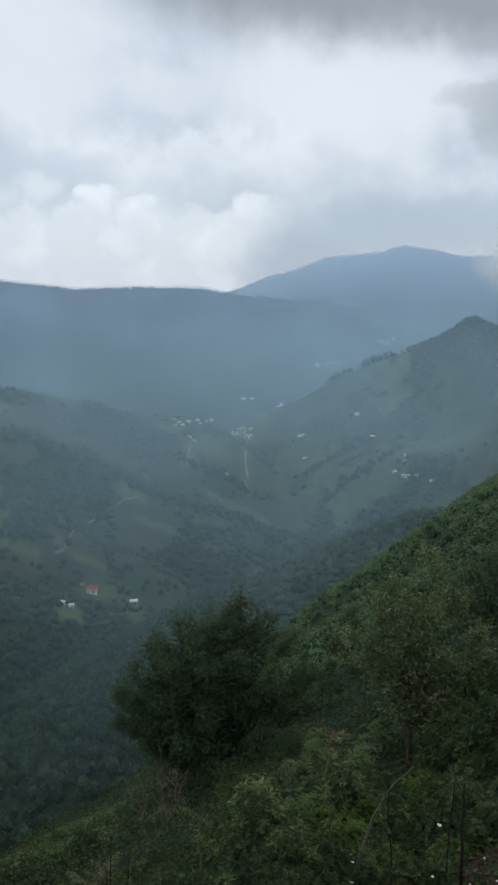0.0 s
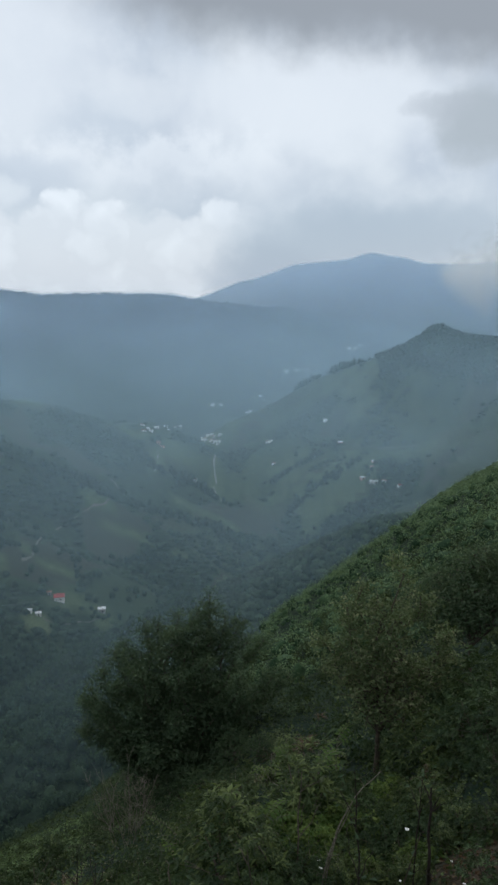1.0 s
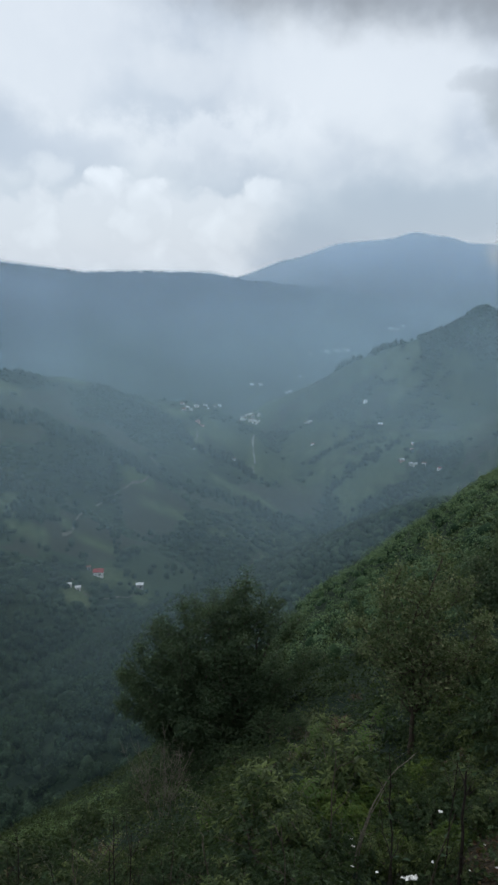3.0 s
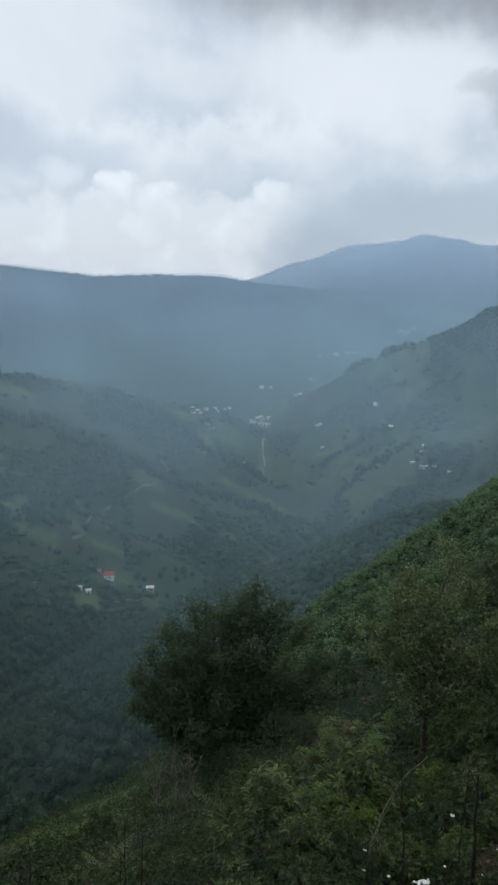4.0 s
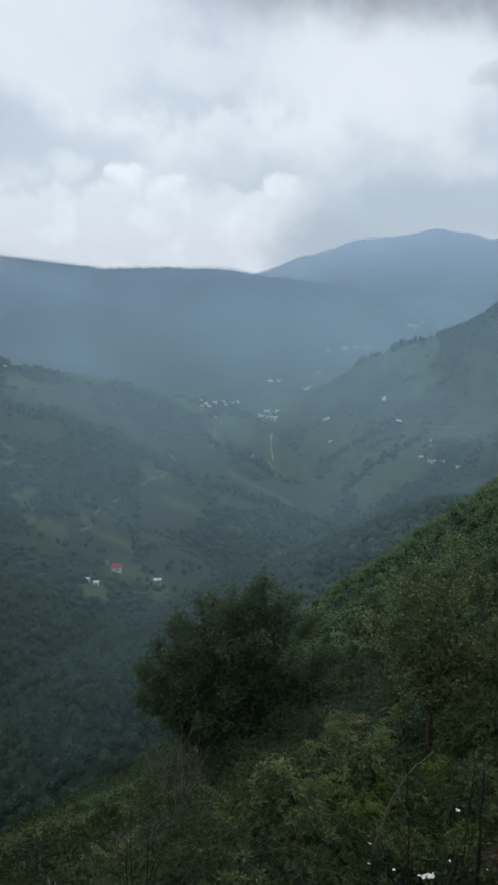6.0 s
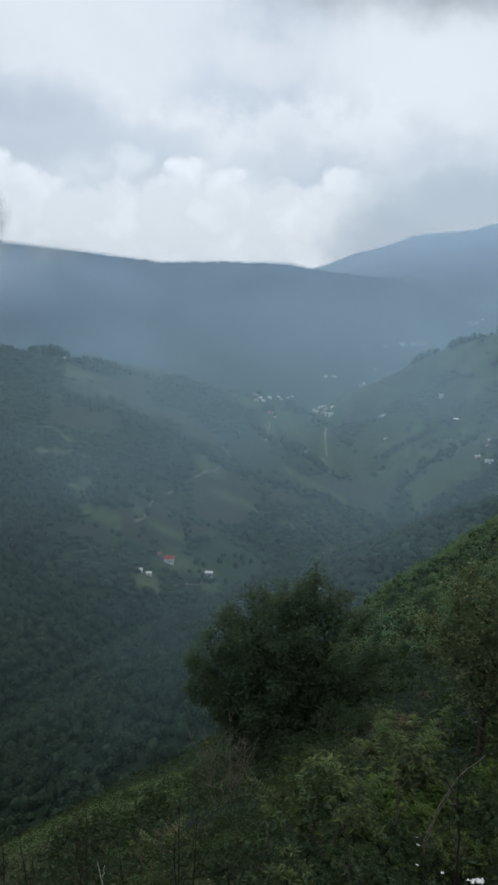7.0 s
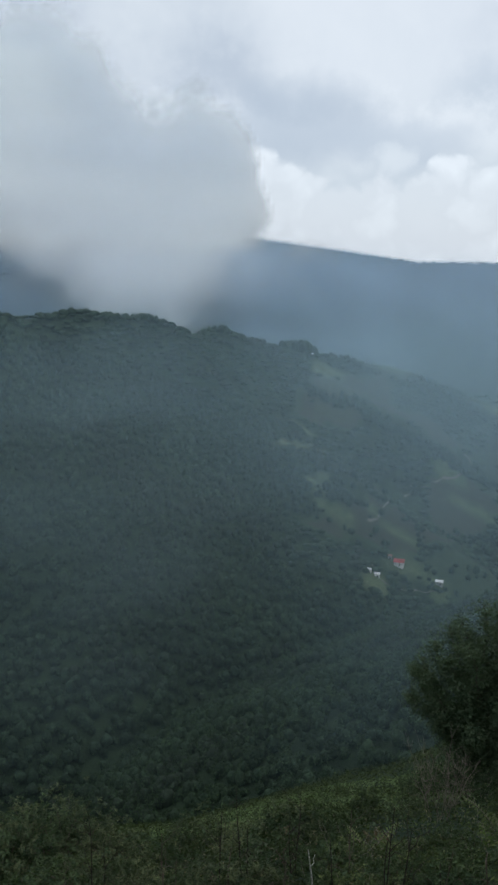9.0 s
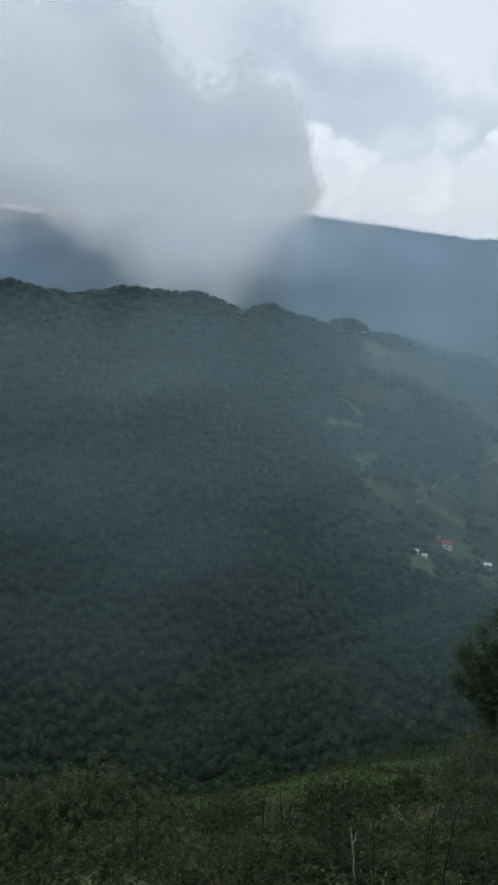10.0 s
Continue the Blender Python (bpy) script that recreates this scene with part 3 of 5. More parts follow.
FOOT = [(-58, -1.0), (-43.7, -1.2), (-39, -1.8), (-35.3, -3.6), (-32.6, -6.2), (-28.6, -6.6), (-25.9, -5.2), (-24.4, -3.0), (-23.0, -1.2), (-22.0, 0.6), (-21, 3.0)]
HEAD = [(-58, 14.5), (-39.4, 14.5), (-35.9, 14.0), (-34.2, 12.8), (-31.3, 11.2), (-30.5, 10.1), (-27.2, 10.1), (-24.9, 9.6), (-23.7, 7.8), (-22.8, 5.5), (-21.4, 1.6)]
for k in range(15):
    low_cloud("low_cloud", "grey-white cloud hanging low across the far ridge", 1100 + 20 * k, 0.205, 1 / 230, FOOT, HEAD, -58, -21, 31 + k, 1.3, 3.6)
# torn wisps below it, drifting over the ridge
for k in range(4):
    low_cloud("cloud_wisp", "thin torn wisps of cloud under the low cloud", 1080 + 30 * k, 0.12, 1 / 90, [(-58, -3.6), (-40, -4.4), (-34, -6.0), (-28, -7.0), (-24, -5.4), (-20, -3.0), (-17, -1.0)],
              [(-58, 3.0), (-40, 2.0), (-30, 1.5), (-22, 2.0), (-18, 0.6), (-17, 0.0)], -58, -16, 61 + 3 * k, 1.3, 5.0, 2.4)

for k in range(10):
    low_cloud("low_cloud", "small white cloud caught on the far mountain", 1680 + 18 * k, 0.2, 1 / 240, [(10.5, 2.6), (13.3, 1.2), (16, -0.9), (18, -2.0), (27, -2.0)],
              [(10.5, -2.0), (13.3, -0.4), (16, 1.4), (18, 2.2), (27, 2.4)], 10.5, 27, 41 + k, 0.9, 2.8, 1.6)


# ---- plants ----
def leaf_blades(c, n, length, width, rng):
    """Folded four-cornered leaves at the places c, facing n."""
    k = len(c)
    n = n / (np.linalg.norm(n, axis=1, keepdims=True) + 1e-9)
    t = np.cross(n, rng.normal(size=(k, 3)))
    t /= np.linalg.norm(t, axis=1, keepdims=True) + 1e-9
    b = np.cross(n, t)
    ln, wd = np.broadcast_to(length, k)[:, None], np.broadcast_to(width, k)[:, None]
    v = np.stack([c - t * ln / 2, c + b * wd / 2 + n * ln * 0.10, c + t * ln / 2 - n * ln * 0.10, c - b * wd / 2 + n * ln * 0.10], 1)
    return v.reshape(-1, 3), np.arange(4 * k).reshape(-1, 4)


def tubes(branches, sides=5):
    """Tapered round stems: each branch is its points and its thickness at both ends."""
    vs, fs, at = [], [], 0
    ring = np.linspace(0, 2 * np.pi, sides, endpoint=False)
    for pts, r0, r1 in branches:
        pts = np.asarray(pts, float)
        d = np.gradient(pts, axis=0)
        d /= np.linalg.norm(d, axis=1, keepdims=True) + 1e-9
        u = np.cross(d, (0.31, 0.92, 0.23))
        u /= np.linalg.norm(u, axis=1, keepdims=True) + 1e-9
        w = np.cross(d, u)
        rad = np.linspace(r0, r1, len(pts))[:, None, None]
        v = pts[:, None] + rad * (np.cos(ring)[None, :, None] * u[:, None] + np.sin(ring)[None, :, None] * w[:, None])
        vs.append(v.reshape(-1, 3))
        fs.append(grid_faces(len(pts), sides, True) + at)
        at += len(pts) * sides
    return np.concatenate(vs), np.concatenate(fs)


def bend(a, b, rng, wobble, n=6):
    """A crooked line from a to b."""
    a, b = np.asarray(a, float), np.asarray(b, float)
    s = np.linspace(0, 1, n)[:, None]
    out = a + (b - a) * s
    out[1:-1] += rng.normal(size=(n - 2, 3)) * wobble
    return out


def thing(name, label, category, at, turn=0.0, group="", size=1.0):
    e = new(name)
    e.empty_display_size = 0.2
    e.matrix_basis = pose(*at, 0, 0, turn) @ Matrix.Diagonal((size, size, size, 1))
    return tagged(e, label, category, group)


def gz(x, y):
    return float(ground(np.array([x]), np.array([y]))[0])


def leafy_tree(name, label, at, tops, seed, reach, sides_per_stem, leaf, leaf_mat, trunk_r, low=0.2, droop=0.25, sprays=7, per_spray=9, loose=0.16, fork_at=0.16, taper=0.8, bark=BARK):
    """A broadleaf tree of several rising stems, side branches shortening towards each top, and leaves in sprays."""
    rng = np.random.default_rng(seed)
    root = thing(name, label, "tree", at)
    fork = np.array([tops[0][0] * 0.1, tops[0][1] * 0.1, max(t[2] for t in tops) * fork_at])
    part_v, part_f = tubes([(bend((0, 0, -0.4), fork, rng, trunk_r * 0.2), trunk_r * 1.25, trunk_r * 0.8)], 8)
    mesh_object("trunk", part_v, part_f, bark, root)
    cs, ns, tones = [], [], []
    shade = np.random.default_rng(seed + 500)
    for top in tops:
        stem = bend(fork, top, rng, 0.03 * np.linalg.norm(top), 9)
        rel = top[2] / max(t[2] for t in tops)
        twigs = [(stem, trunk_r * 0.6 * rel, 0.012)]
        for k in range(sides_per_stem):
            s = low + (1 - low) * (k + rng.random()) / sides_per_stem
            i = min(int(s * 8), 7)
            p = stem[i] + (stem[i + 1] - stem[i]) * (s * 8 - i)
            a = rng.random() * 2 * np.pi
            ln = reach * (0.18 + 0.82 * (1 - s) ** taper) * (0.65 + 0.6 * rng.random())
            up = 0.55 + 0.35 * s - droop * rng.random()
            d = np.array([np.cos(a), np.sin(a), up])
            q = p + d / np.linalg.norm(d) * ln
            br = bend(p, q, rng, 0.05 * ln, 5)
            twigs.append((br, 0.022 * (1.2 - s), 0.005))
            for j in range(sprays):
                w = 0.25 + 0.8 * (j + rng.random() * 0.6) / sprays
                m = p + (q - p) * w + rng.normal(size=3) * loose * 0.8
                c = m + rng.normal(size=(per_spray, 3)) * (loose, loose, loose * 0.6)
                cs.append(c)
                ns.append(rng.normal(size=(per_spray, 3)) * 0.6 + (0, 0, 0.8) + (c - m) * 2)
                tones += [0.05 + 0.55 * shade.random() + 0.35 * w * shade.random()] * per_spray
        v, f = tubes(twigs, 4)
        mesh_object("limb", v, f, bark, root)
    c, n = np.concatenate(cs), np.concatenate(ns)
    size = leaf * (0.7 + 0.6 * rng.random(len(c)))
    v, f = leaf_blades(c, n, size, size * 0.55, rng)
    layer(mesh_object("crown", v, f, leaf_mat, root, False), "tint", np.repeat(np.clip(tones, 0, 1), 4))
    return root


def shrub(name, label, seed, radius, height, shoots, leaf, slim, mat, upright=0.5, per=10, group="shrubs on the slope"):
    """A bush: stems from one foot, each shoot ending in a spray of drooping leaves, the higher sprays tinted lighter.
    """
    rng = np.random.default_rng(seed)
    root = thing(name, label, "shrub", (0, 0, 0), 0, group)
    twigs, cs, ns, ts, tint = [], [], [], [], []
    limbs = []
    for k in range(7):
        a, d = rng.random() * 6.283, radius * 0.6 * math.sqrt(rng.random())
        limbs.append(bend((0, 0, -0.3), (math.cos(a) * d, math.sin(a) * d, height * (0.5 + 0.35 * rng.random())), rng, 0.05 * height))
        twigs.append((limbs[-1], 0.016, 0.006))
    for k in range(shoots):
        a, u = rng.random() * 6.283, math.sqrt(rng.random())
        ragged = 0.7 + 0.5 * rng.random()
        tip = np.array([math.cos(a) * u * radius * ragged, math.sin(a) * u * radius * ragged, height * (0.12 + 0.88 * math.sqrt(max(0.0, 1 - u * u)) * ragged * (0.45 + 0.55 * rng.random()))])
        limb = limbs[int(rng.integers(7))]
        if k % 9 == 0:
            twigs.append((bend(limb[3], tip, rng, 0.03, 4), 0.006, 0.003))
        axis = np.array([math.cos(a) * u, math.sin(a) * u, upright + 0.5 * rng.random()])
        axis /= np.linalg.norm(axis)
        around = rng.normal(size=(per, 3))
        around -= (around @ axis)[:, None] * axis
        around /= np.linalg.norm(around, axis=1, keepdims=True)
        reach = leaf * (0.6 + 0.7 * rng.random((per, 1)))
        out = around + axis * (0.1 + 0.7 * rng.random((per, 1))) - (0, 0, 0.25)
        cs.append(tip + out * reach * 0.62 - axis * reach * 1.2 * rng.random((per, 1)))
        ts.append(out * reach)
        ns.append(axis + around * 0.2 + rng.normal(size=(per, 3)) * 0.25)
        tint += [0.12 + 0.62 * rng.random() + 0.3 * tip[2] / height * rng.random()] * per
    v, f = tubes(twigs, 4)
    mesh_object("stem", v, f, BARK, root)
    c, n, t = np.concatenate(cs), np.concatenate(ns), np.concatenate(ts)
    b = np.cross(n, t)
    b = b / (np.linalg.norm(b, axis=1, keepdims=True) + 1e-9) * np.linalg.norm(t, axis=1, keepdims=True) * slim
    lift = np.cross(t, b)
    lift = lift / (np.linalg.norm(lift, axis=1, keepdims=True) + 1e-9) * leaf * 0.12
    v = np.stack([c - t / 2, c + b / 2 + lift, c + t / 2 - (0, 0, leaf * 0.12), c - b / 2 + lift], 1).reshape(-1, 3)
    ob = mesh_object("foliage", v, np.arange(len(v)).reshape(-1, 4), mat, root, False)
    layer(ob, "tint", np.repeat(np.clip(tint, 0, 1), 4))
    return root


def frond_plant(name, label, seed, fronds, length, mat, group, lift=0.0, category="fern"):
    """A bracken-like plant: arching fronds with narrow paired leaflets that shorten towards the tip."""
    rng = np.random.default_rng(seed)
    root = thing(name, label, category, (0, 0, 0), 0, group)
    ribs, vs, fs, at, tint = [], [], [], 0, []
    for k in range(fronds):
        a = 6.283 * (k + rng.random()) / fronds
        ln = length * (0.6 + 0.6 * rng.random())
        s = np.linspace(0, 1, 15)
        rise, flop = 0.7 + 0.6 * rng.random(), 0.45 + 0.4 * rng.random()
        out, up = ln * 0.8 * s, ln * (0.95 * s - flop * s * s) * rise
        curl = a + (rng.random() - 0.5) * 0.9 * s
        pts = np.stack([np.cos(curl) * out, np.sin(curl) * out, up + lift * length * k / fronds], 1)
        ribs.append((pts[::2], 0.005, 0.002))
        side = np.array([-math.sin(a), math.cos(a), 0.0])
        tone = 0.2 + 0.7 * rng.random()
        for i in range(3, 15, 2 if lift else 1):
            w = ln * 0.26 * (1.08 - s[i]) ** 0.8 * (0.8 + 0.3 * rng.random())
            along = pts[i] - pts[i - 1]
            for sg in (-1, 1):
                tip = pts[i] + side * sg * w + along * (0.6 + 0.5 * rng.random()) - np.array((0, 0, w * (0.2 + 0.3 * rng.random())))
                mid = pts[i] + (tip - pts[i]) * 0.4
                vs.append(np.array([pts[i], mid + along * (0.8 if lift else 0.36), tip, mid - along * (0.7 if lift else 0.30)]))
                fs.append(np.arange(4) + at)
                at += 4
                tint += [tone] * 4
    if lift:
        ribs.append((bend((0, 0, -0.3), (0.03, 0.02, lift * length), rng, 0.02), 0.012, 0.005))
    v, f = tubes(ribs, 4)
    mesh_object("stalk", v, f, TWIG, root)
    ob = mesh_object("frond", np.concatenate(vs), np.array(fs), mat, root, False)
    layer(ob, "tint", tint)
    return root


def scatter(n, az0, az1, r0, r1, rng, power=1.0):
    """Places over a wedge of the land, evenly in angle, thinning outward."""
    az = np.radians(az0 + (az1 - az0) * rng.random(n))
    u = rng.random(n)
    r = r0 * (r1 / r0) ** u if power == 0 else (r0 ** power + (r1 ** power - r0 ** power) * u) ** (1 / power)
    return r * np.sin(az), r * np.cos(az)


def clump_cover(name, label, x, y, radius, height, blades, size, mat, seed, sink=0.1, category="trees", ragged=0.25, core=0.72):
    """Many crowns in one: each a loose dome of small leaf masses, with its own tint."""
    rng = np.random.default_rng(seed)
    n = len(x)
    z = ground(x, y)
    d = rng.normal(size=(n, blades, 3))
    d /= np.linalg.norm(d, axis=2, keepdims=True)
    d[..., 2] = np.abs(d[..., 2]) * 1.05 - 0.25
    lump = core + (1.08 - core) * rng.random((n, blades, 1)) ** (1.0 if core > 0.7 else 0.6) + 0.18 * np.sin(d[..., :1] * 5 + rng.random((n, 1, 1)) * 6) * np.cos(d[..., 1:2] * 4 + rng.random((n, 1, 1)) * 6)
    rad, hi = np.broadcast_to(radius, n)[:, None, None], np.broadcast_to(height, n)[:, None]
    c = d * lump * rad
    c[..., 2] = d[..., 2] * lump[..., 0] * hi * 0.6 + hi * (0.42 - sink)
    c += np.stack([x, y, z], 1)[:, None]
    nn = d + rng.normal(size=d.shape) * ragged + (0, 0, 0.45)
    s = np.repeat(np.broadcast_to(size, n), blades) * (0.6 + 0.8 * rng.random(n * blades))
    v, f = leaf_blades(c.reshape(-1, 3), nn.reshape(-1, 3), s, s * 0.75, rng)
    ob = mesh_object(name, v, f, mat, None, False)
    layer(ob, "tint", np.repeat(rng.random(n), blades * 4))
    return tagged(ob, label, category, kind="stuff")


def crowns(name, label, x, y, radius, height, mat, seed, rings=4, spokes=7, category="trees", tint=None, lumps=7):
    """Many rounded crowns standing close together, each swelling into several leaf masses."""
    g = np.random.default_rng(seed)
    n = len(x)
    th = np.linspace(0.12, 1.0, rings) * 1.9
    ph = np.linspace(0, 2 * np.pi, spokes, endpoint=False)
    base = np.stack([np.sin(th)[:, None] * np.cos(ph), np.sin(th)[:, None] * np.sin(ph), np.cos(th)[:, None] * np.ones(spokes)], -1).reshape(-1, 3)
    base = np.concatenate([[[0, 0, 1.0]], base])
    k = len(base)
    swell = g.normal(size=(n, lumps, 3))
    swell[..., 2] = np.abs(swell[..., 2])
    swell /= np.linalg.norm(swell, axis=2, keepdims=True)
    near_lump = np.max(np.einsum("kc,nlc->nkl", base, swell), axis=2)
    v = base[None] * (0.50 + 0.50 * np.clip((near_lump - 0.5) / 0.5, 0, 1) + 0.26 * g.random((n, k)))[..., None]
    turn = g.random(n) * 6.28
    c, sn = np.cos(turn)[:, None], np.sin(turn)[:, None]
    rad, hi = np.broadcast_to(radius, n)[:, None], np.broadcast_to(height, n)[:, None]
    out = np.stack([(v[..., 0] * c - v[..., 1] * sn) * rad, (v[..., 0] * sn + v[..., 1] * c) * rad, (v[..., 2] * 0.68 + 0.24) * hi], -1)
    out += np.stack([x, y, ground(x, y)], 1)[:, None]
    f = [(0, 1 + j, 1 + (j + 1) % spokes, 1 + (j + 1) % spokes) for j in range(spokes)]
    tri = np.array([q[:3] for q in f])
    quad = grid_faces(rings, spokes, True) + 1
    tris = np.concatenate([tri, quad[:, [0, 3, 2]], quad[:, [0, 2, 1]]])
    faces = (tris[None] + (np.arange(n) * k)[:, None, None]).reshape(-1, 3)
    ob = mesh_object(name, out.reshape(-1, 3), faces, mat)
    layer(ob, "tint", np.repeat(g.random(n) if tint is None else tint, k))
    return tagged(ob, label, category, kind="stuff")


def planted(x0, x1, y0, y1, gap, rng):
    """Uneven rows of places about gap metres apart."""
    gx, gy = np.meshgrid(np.arange(x0, x1, gap), np.arange(y0, y1, gap), indexing="ij")
    gx, gy = gx.ravel(), gy.ravel()
    return gx + (rng.random(len(gx)) - 0.5) * gap * 1.7, gy + (rng.random(len(gx)) - 0.5) * gap * 1.7


def wood_tint(x, y, rng):
    """Lighter and darker drifts of trees running down the slope, and each tree a little its own."""
    drift = fractal(x * 0.5 + y * 0.87, (y * 0.5 - x * 0.87) * 0.35, 70, 66, 4)
    return np.clip(0.42 + 0.34 * drift + 0.42 * (rng.random(len(x)) - 0.5), 0, 1)


# woods on the hills
rng = np.random.default_rng(3)
x, y = planted(-800, 30, 120, 900, 6.0, rng)
r, a = np.hypot(x, y), np.degrees(np.arctan2(x, y))
keep = (a > -58) & (a < -2) & (r > 230) & (r < 860)
x, y = x[keep], y[keep]
keep = (ground(x, y) > near_slope(x, y) + 8) & (open_ground(x, y) < 0.5) & (rng.random(len(x)) > 0.9 * farmed(x, y))
x, y = x[keep], y[keep]
rad = (2.8 + 3.0 * rng.random(len(x)) ** 1.4) * np.interp(np.hypot(x, y), (230, 420), (0.7, 1.0))
hi = 1.6 + rad * (1.1 + 1.0 * rng.random(len(x)))
crowns("woodland", "dense dark green broadleaf woods on the hillside", x, y, rad * 0.66, hi * 0.74, WOOD_CROWN, 11, 6, 10, tint=wood_tint(x, y, rng), lumps=11)
near = np.hypot(x, y) < 640
clump_cover("woodland_foliage", "leafy outer twigs of the hillside woods", x[near], y[near], rad[near] * 1.15, hi[near] * (0.95 + 0.6 * rng.random(int(near.sum())) ** 3), 84, 0.9, WOOD_LEAF, 18, ragged=1.0, core=0.4)
x, y = scatter(2600, -3, 19, 255, 560, rng, 1.6)
keep = ground(x, y) > near_slope(x, y) + 8
x, y = x[keep], y[keep]
rad, hi = 1.8 + 1.8 * rng.random(len(x)), 2.5 + 3 * rng.random(len(x))
crowns("woodland", "hazy green woods on the spur below the slope", x, y, rad, hi, WOOD_CROWN, 17, 5, 8)
# farther woods: the unbroken ones, the wooded fields and the hedges between fields
x, y = 1800 * rng.random(36000) - 900, 560 + 1390 * rng.random(36000)
r, a = np.hypot(x, y), np.degrees(np.arctan2(x, y))
keep = (a > -50) & (a < 28) & (r > 640) & (r < 1900)
x, y = x[keep], y[keep]
who, edge = parcels(x, y, 78, 300)
farm = farmed(x, y)
crestward = ridge(x, y, PEAK_RIDGE, 0.0, 8) - ground(x, y)
summit = (x > 205) & (y > 900) & (crestward < 62 + 26 * fractal(x, y, 120, 83, 3)) & (np.hypot(x - 420, y - 1494) < 420)
wooded = (farm < 0.5) & (np.hypot(x, y) > 855) | (farm >= 0.5) & ((who < 0.34) | (edge < 5.5) & (fractal(x, y, 90, 84, 3) > 0.0) | (rng.random(len(x)) < 0.02)) | summit
keep = wooded & (open_ground(x, y) < 0.6)
x, y = x[keep], y[keep]
crowns("woodland", "distant dark green woods across the valley", x, y, 3.6 + 3.0 * rng.random(len(x)), 2.6 + 3.6 * rng.random(len(x)) ** 2, WOOD_CROWN, 12, 3, 6, tint=wood_tint(x, y, rng))
x, y = planted(205, 760, 1080, 1660, 7.0, rng)
crestward = ridge(x, y, PEAK_RIDGE, 0.0, 8) - ground(x, y)
keep = (crestward < 78 + 30 * fractal(x, y, 120, 83, 3)) & (np.hypot(x - 420, y - 1494) < 430) & (np.degrees(np.arctan2(x, y)) > 9.0 + 2.5 * np.clip((crestward - 20) / 50, 0, 1))
x, y = x[keep], y[keep]
crowns("woodland", "dark woods covering the top of the far slope", x, y, 4.0 + 2.2 * rng.random(len(x)), 4.5 + 3.5 * rng.random(len(x)), WOOD_CROWN, 111, 3, 6, tint=0.4 * rng.random(len(x)))


def tree_line(label, line, wide, count, radius, height, seed):
    """A wooded gully or a grown-out hedge: trees crowded along a line across the slope."""
    g = np.random.default_rng(seed)
    line = np.array(line, float)
    s = g.random(count) * (len(line) - 1)
    x, y = (np.interp(s, np.arange(len(line)), line[:, k]) + g.normal(size=count) * wide * 0.5 for k in (0, 1))
    crowns("tree_line", label, x, y, radius * (0.7 + 0.6 * g.random(count)), height * (0.6 + 0.7 * g.random(count)), WOOD_CROWN, seed, 3, 6, tint=0.35 * g.random(count))


tree_line("dark wooded gully running down the far hillside", [(-258, 967), (-224, 960), (-174, 968), (-142, 969), (-121, 972), (-86, 1050), (-32, 1056), (-1, 1066), (30, 1058)], 13, 260, 4.2, 8, 101)
tree_line("dark wooded fold under the hill crest", [(-340, 960), (-305, 965), (-267, 975), (-238, 966)], 12, 90, 4.2, 8, 102)
tree_line("dark wooded gully above the valley floor", [(-255, 1230), (-160, 1234), (-94, 1171), (-36, 1193), (-1, 1172)], 14, 170, 4.5, 8, 103)
tree_line("dark hedge above the meadow", [(-238, 716), (-212, 735), (-194, 757)], 4, 44, 2.6, 5, 104)
tree_line("long hedge across the lower slope", [(-138, 806), (-91, 866), (-28, 913)], 5, 60, 3.0, 5, 105)
tree_line("short hedge beside the pale meadow", [(-147, 789), (-136, 742), (-124, 716)], 5, 30, 2.8, 5, 106)
tree_line("line of trees climbing the far slope", [(73, 1267), (120, 1286), (170, 1318), (230, 1370)], 8, 90, 3.8, 7, 107)
tree_line("grown-out hedge on the far slope", [(103, 1184), (141, 1214), (188, 1240), (239, 1279)], 9, 90, 3.6, 7, 108)
tree_line("wooded fold at the foot of the far slope", [(95, 1100), (131, 1117), (199, 1135), (259, 1186)], 16, 160, 4.2, 8, 109)
x, y = scatter(5000, -52, 26, 2300, 3400, rng, 1.2)
keep = (fractal(x, y, 160, 78, 3) > -0.2) & (ground(x, y) > np.interp(x, (-1600, -400, 200, 1300), (-90, -140, -210, -360)))
x, y = x[keep], y[keep]
crowns("woodland", "far hazy trees along the long ridge", x, y, 5 + 5 * rng.random(len(x)), 3 + 4 * rng.random(len(x)), WOOD_CROWN, 13, 3, 6)


def skyline(azimuth, r0, r1):
    """How far off the land stands highest along a bearing."""
    r = np.linspace(r0, r1, 200)
    z = ground(r * math.sin(radians(azimuth)), r * math.cos(radians(azimuth)))
    return float(r[np.argmax((z - EYE) / r)])


def grove(label, azimuth, dist, wide, deep, count, radius, height, seed, crest=True):
    """A stand of trees on a hill, along a bearing from the viewpoint."""
    g = np.random.default_rng(seed)
    if crest:
        dist = skyline(azimuth, dist * 0.8, dist * 1.2)
    cx, cy = dist * math.sin(radians(azimuth)), dist * math.cos(radians(azimuth))
    u, w = (g.random(count) - 0.5) * wide, (g.random(count) - 0.5) * deep
    x, y = cx + u * math.cos(radians(azimuth)) + w * math.sin(radians(azimuth)), cy - u * math.sin(radians(azimuth)) + w * math.cos(radians(azimuth))
    crowns("grove", label, x, y, radius * (0.75 + 0.5 * g.random(count)), height * (0.7 + 0.5 * g.random(count)) * (1 - 0.4 * np.abs(u / wide * 2) ** 4), WOOD_CROWN, seed, 5, 8)


